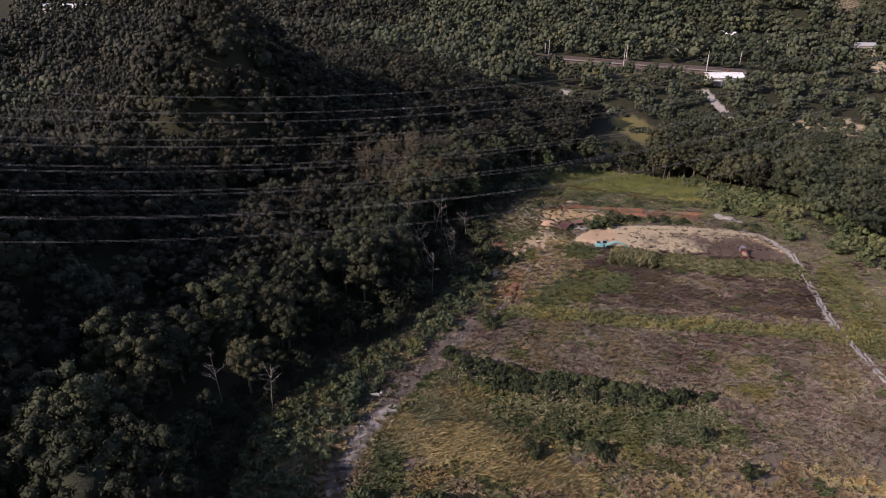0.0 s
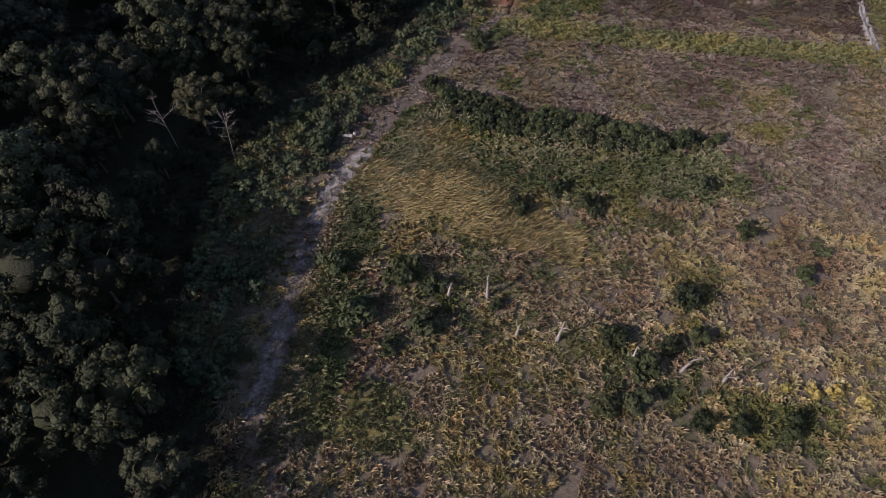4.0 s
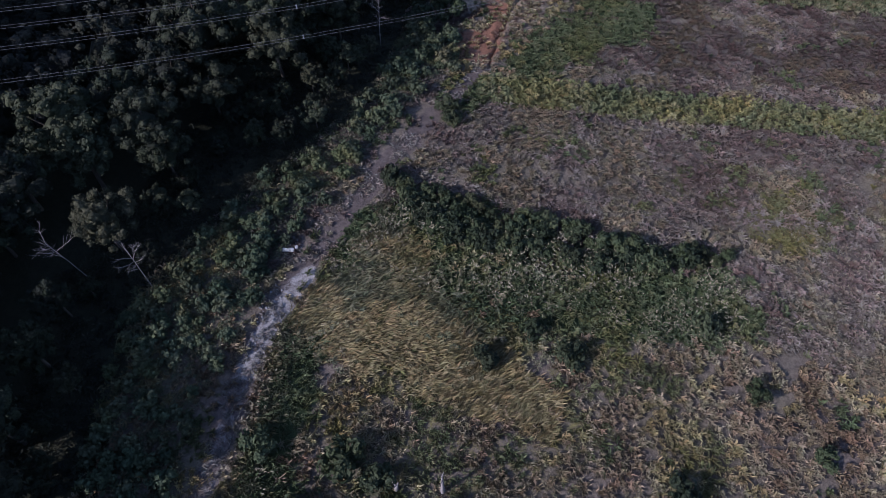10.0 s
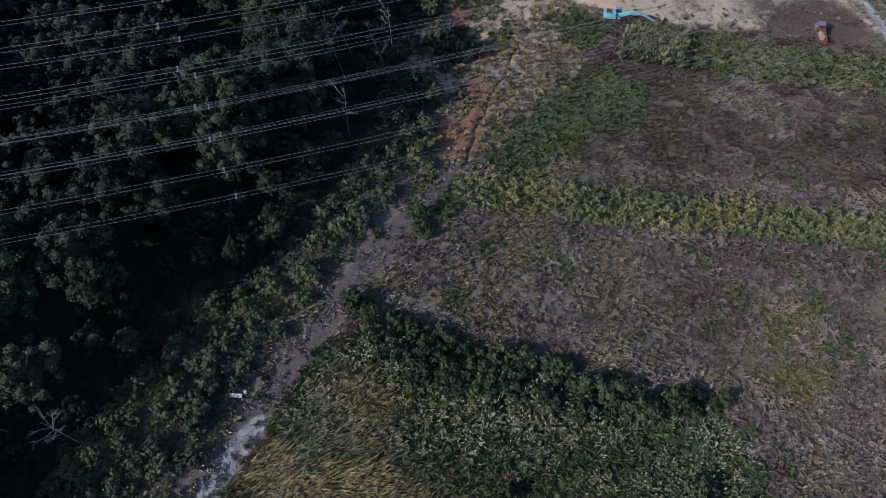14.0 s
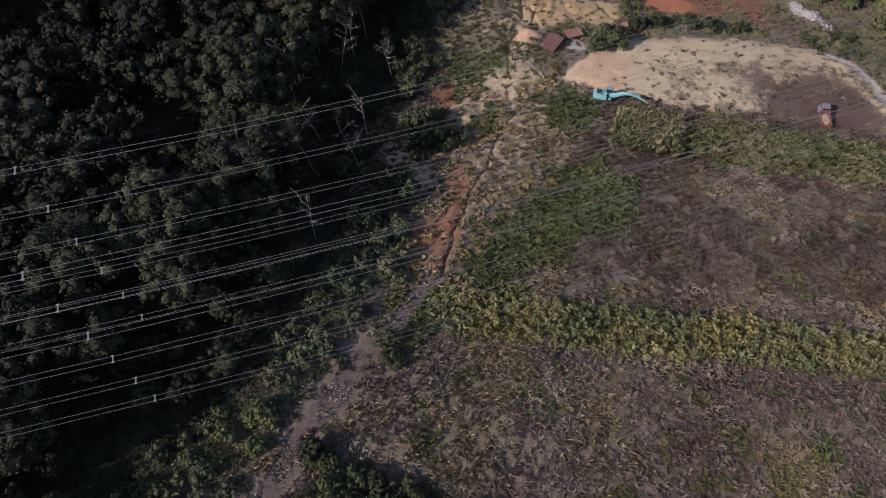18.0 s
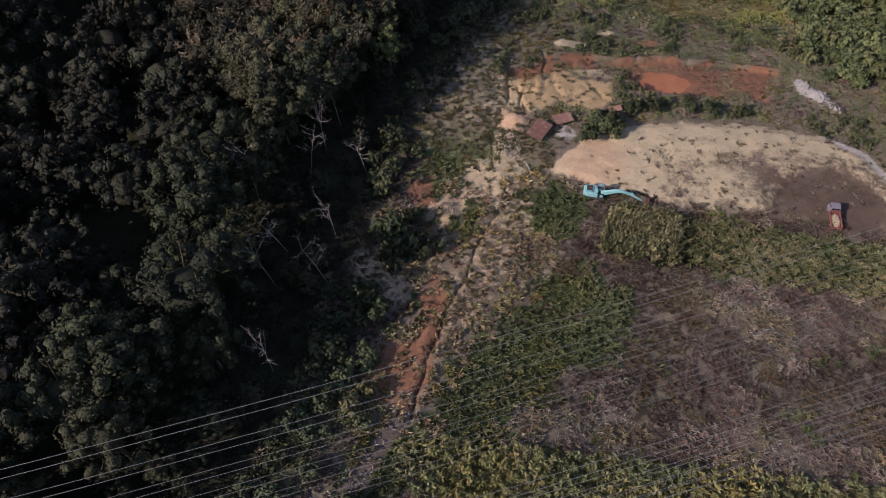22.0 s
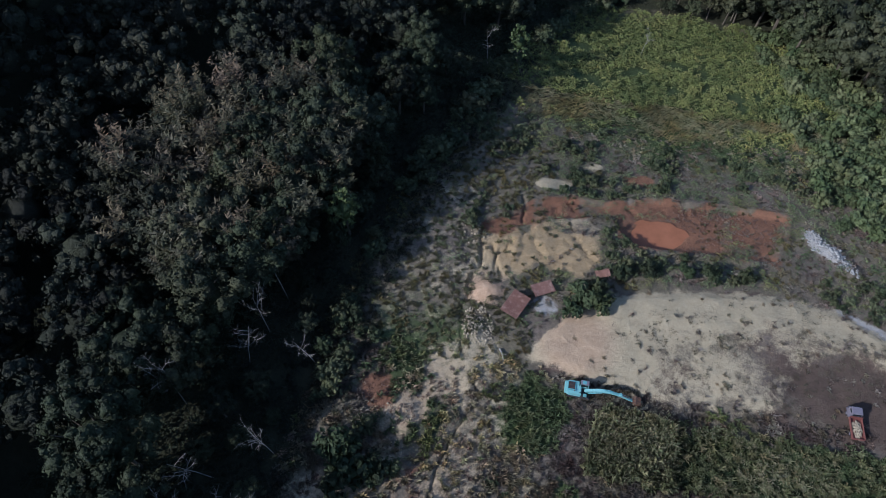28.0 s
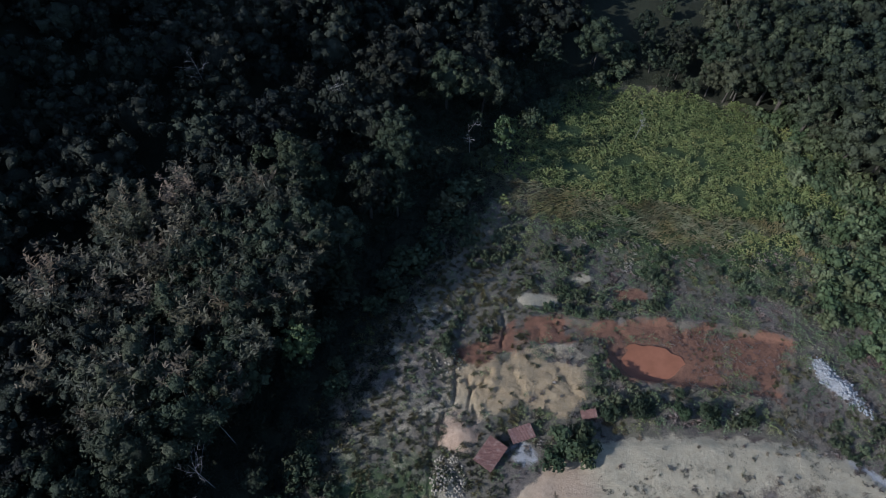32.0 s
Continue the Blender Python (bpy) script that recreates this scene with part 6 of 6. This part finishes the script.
def ribbon(line, offset, width, top, thick):
    """A long low bar along a bent line, shifted aside by offset."""
    bm, rings = bmesh.new(), []
    for n, (px_, py_) in enumerate(line):
        ax, ay = line[max(n - 1, 0)]
        bx_, by_ = line[min(n + 1, len(line) - 1)]
        side = Vector((-(by_ - ay), bx_ - ax)).normalized()
        mid = Vector((px_, py_)) + side * offset
        low = width * 0.5 + (thick * 0.8 if thick > 0.5 else 0)
        rings.append([bm.verts.new((*(mid + side * s), z)) for s, z in ((-low, top - thick), (-width / 2, top), (width / 2, top), (low, top - thick))])
    for a, b in zip(rings, rings[1:]):
        for k in range(4):
            bm.faces.new((a[k], a[(k + 1) % 4], b[(k + 1) % 4], b[k]))
    for ring in (rings[0], rings[-1]):
        bm.faces.new(ring)
    bmesh.ops.recalc_face_normals(bm, faces=bm.faces)
    return bm


railway = tagged(new("railway"), "double track railway on a low ballast embankment", "railway", kind="structure")
part("ballast_bed", ribbon(RAIL_LINE, 0, 8.5, RAIL_Z, 3.6), BALLAST, railway)
part("kerb", ribbon(RAIL_LINE, -5.0, 0.35, RAIL_Z + 0.2, 0.7), KERB, railway)
for offset in (-2.65, -1.55, 1.55, 2.65):
    part("rail", ribbon(RAIL_LINE, offset, 0.09, RAIL_Z + 0.24, 0.2), RAIL, railway)


def mast(x, y, z, tall, turn):
    ob = holder("catenary_mast", x, y, z, turn, label="tall white concrete mast with a short bracket by the rails", category="mast", group="railway masts")
    part("post", merged(block((0.34, 0.34, tall), (0, 0, tall / 2), bevel=0.03, taper=(0.7, 0.7))), POLE, ob)
    part("bracket", merged(rod((0, 0, tall * 0.78), (2.3, 0, tall * 0.82), 0.06, 6), rod((0, 0, tall * 0.68), (2.0, 0, tall * 0.81), 0.05, 6)), STEEL_RUST, ob)
    return ob


for x, y in ((-26, 449), (24, 442), (73, 435), (-160, 476), (-205, 486), (-280, 503), (-330, 516)):
    mast(x - 0.6, y - 6.2, RAIL_Z - 1.2, 10.5, 90)
    mast(x + 1.2, y + 6.2, RAIL_Z - 1.2, 10.5, -90)


def house_at(name, x, y, turn, wide, deep, tall, roof, label, openings=2, ridge=1.4):
    ob = holder(name, x, y, height(x, y) + 0.1, turn, label=label, category="house")
    part("wall", block((wide * 0.94, deep * 0.92, tall + 1.0), (0, 0, tall / 2 - 0.5), bevel=0.02), WALL_PAINT, ob)
    bm = bmesh.new()
    prism = [bm.verts.new((px_ * wide / 2, py_ * deep / 2, z)) for px_, py_, z in ((-1, -1, tall), (1, -1, tall), (1, 0, tall + ridge), (-1, 0, tall + ridge), (-1, 1, tall), (1, 1, tall))]
    for face in ((0, 1, 2, 3), (3, 2, 5, 4)):
        bm.faces.new([prism[k] for k in face])
    made = bmesh.ops.extrude_face_region(bm, geom=bm.faces[:])
    bmesh.ops.translate(bm, vec=(0, 0, 0.18), verts=[v for v in made["geom"] if isinstance(v, bmesh.types.BMVert)])
    bmesh.ops.recalc_face_normals(bm, faces=bm.faces)
    part("roof", bm, roof, ob)
    for n in range(openings):
        at = (n + 0.5) / openings - 0.5
        window = part("window", block((1.3, 0.1, 1.1), (at * wide * 0.85, -deep * 0.46 - 0.03, tall * 0.6), bevel=0.01), WHITEWASH, ob)
        part("pane", block((1.1, 0.05, 0.9), (at * wide * 0.85, -deep * 0.46 - 0.07, tall * 0.6), bevel=0), GLASS, window)
    part("door", block((1.0, 0.1, 2.0), (wide * 0.08, -deep * 0.46 - 0.03, 1.0), bevel=0.01), BLACK, ob)
    return ob


shed = house_at("white_roof_house", 80, 410, 12, 20, 13, 4.4, ROOF_WHITE, "low house under a broad bright white metal roof", 4, 1.6)
part("water_tank", merged(rod((3, 3, 5.2), (3, 3, 7.2), 1.0, 16)), STEEL_RUST, shed, "round steel water tank on the roof")
part("lean_to_roof", block((6.5, 4.5, 0.15), (-7.5, -7.2, 3.2), (-8, 0, 0), 0.02), ROOF_WHITE, shed)
for px_ in (-10.4, -4.6):
    part("post", rod((px_, -9.1, -1.2), (px_, -9.1, 2.95), 0.1, 8), POLE, shed)
house_at("far_house", 97, 520, -15, 11, 8, 3.6, ROOF_WHITE, "small far house with a white metal roof", 3)
house_at("far_house", 183, 505, 8, 12, 8, 3.8, ROOF_GREY, "far grey roofed house above the road", 3)
house_at("far_house", -300, 486, 20, 6, 5, 5.0, ROOF_WHITE, "small white house among the far trees", 2)
house_at("far_hall", -450, 540, 5, 46, 18, 7.0, ROOF_WHITE, "long far hall with a pale metal roof", 8, 1.0)
house_at("far_house", 110, 378, 30, 6, 4, 2.4, ROOF_WHITE, "small white roofed hut on the slope", 1, 0.6)


def power_pole(x, y, tall):
    ob = holder("utility_pole", x, y, label="slim grey concrete utility pole with crossarm", category="utility pole", group="utility poles")
    part("post", rod((0, 0, -1), (0, 0, tall), 0.16, 8), POLE, ob)
    part("crossarm", block((1.8, 0.12, 0.12), (0, 0, tall - 0.8), bevel=0.01), STEEL_RUST, ob)


for x, y in ((96, 455), (112, 470), (118, 492), (128, 480), (88, 470)):
    power_pole(x, y, 9)


def channel(line):
    """The broken concrete drain beside the field, slab by slab."""
    ob = tagged(new("drain_channel"), "broken pale concrete drain channel edging the field", "drain", kind="structure")
    for (ax, ay), (bx_, by_) in zip(line, line[1:]):
        n = max(1, int(math.hypot(bx_ - ax, by_ - ay) / 2.0))
        for k in range(n):
            t = (k + 0.5) / n
            px_, py_ = ax + (bx_ - ax) * t, ay + (by_ - ay) * t
            turn = math.degrees(math.atan2(by_ - ay, bx_ - ax))
            for side in (-0.42, 0.42):
                if rng.uniform() < 0.2:
                    continue
                sx_, sy_ = px_ - side * math.sin(radians(turn)), py_ + side * math.cos(radians(turn))
                stone = part("slab", SLAB_MESH, None, ob)
                stone.matrix_basis = pose(sx_, sy_, height(sx_, sy_) + 0.14, rng.uniform(-6, 6), rng.uniform(-4, 4), turn + rng.uniform(-5, 5))


slab_bm = block((1.85, 0.28, 0.42), bevel=0.03)
SLAB_MESH = bpy.data.meshes.new("slab")
slab_bm.to_mesh(SLAB_MESH)
slab_bm.free()
SLAB_MESH.materials.append(CONCRETE)
channel(LANE)
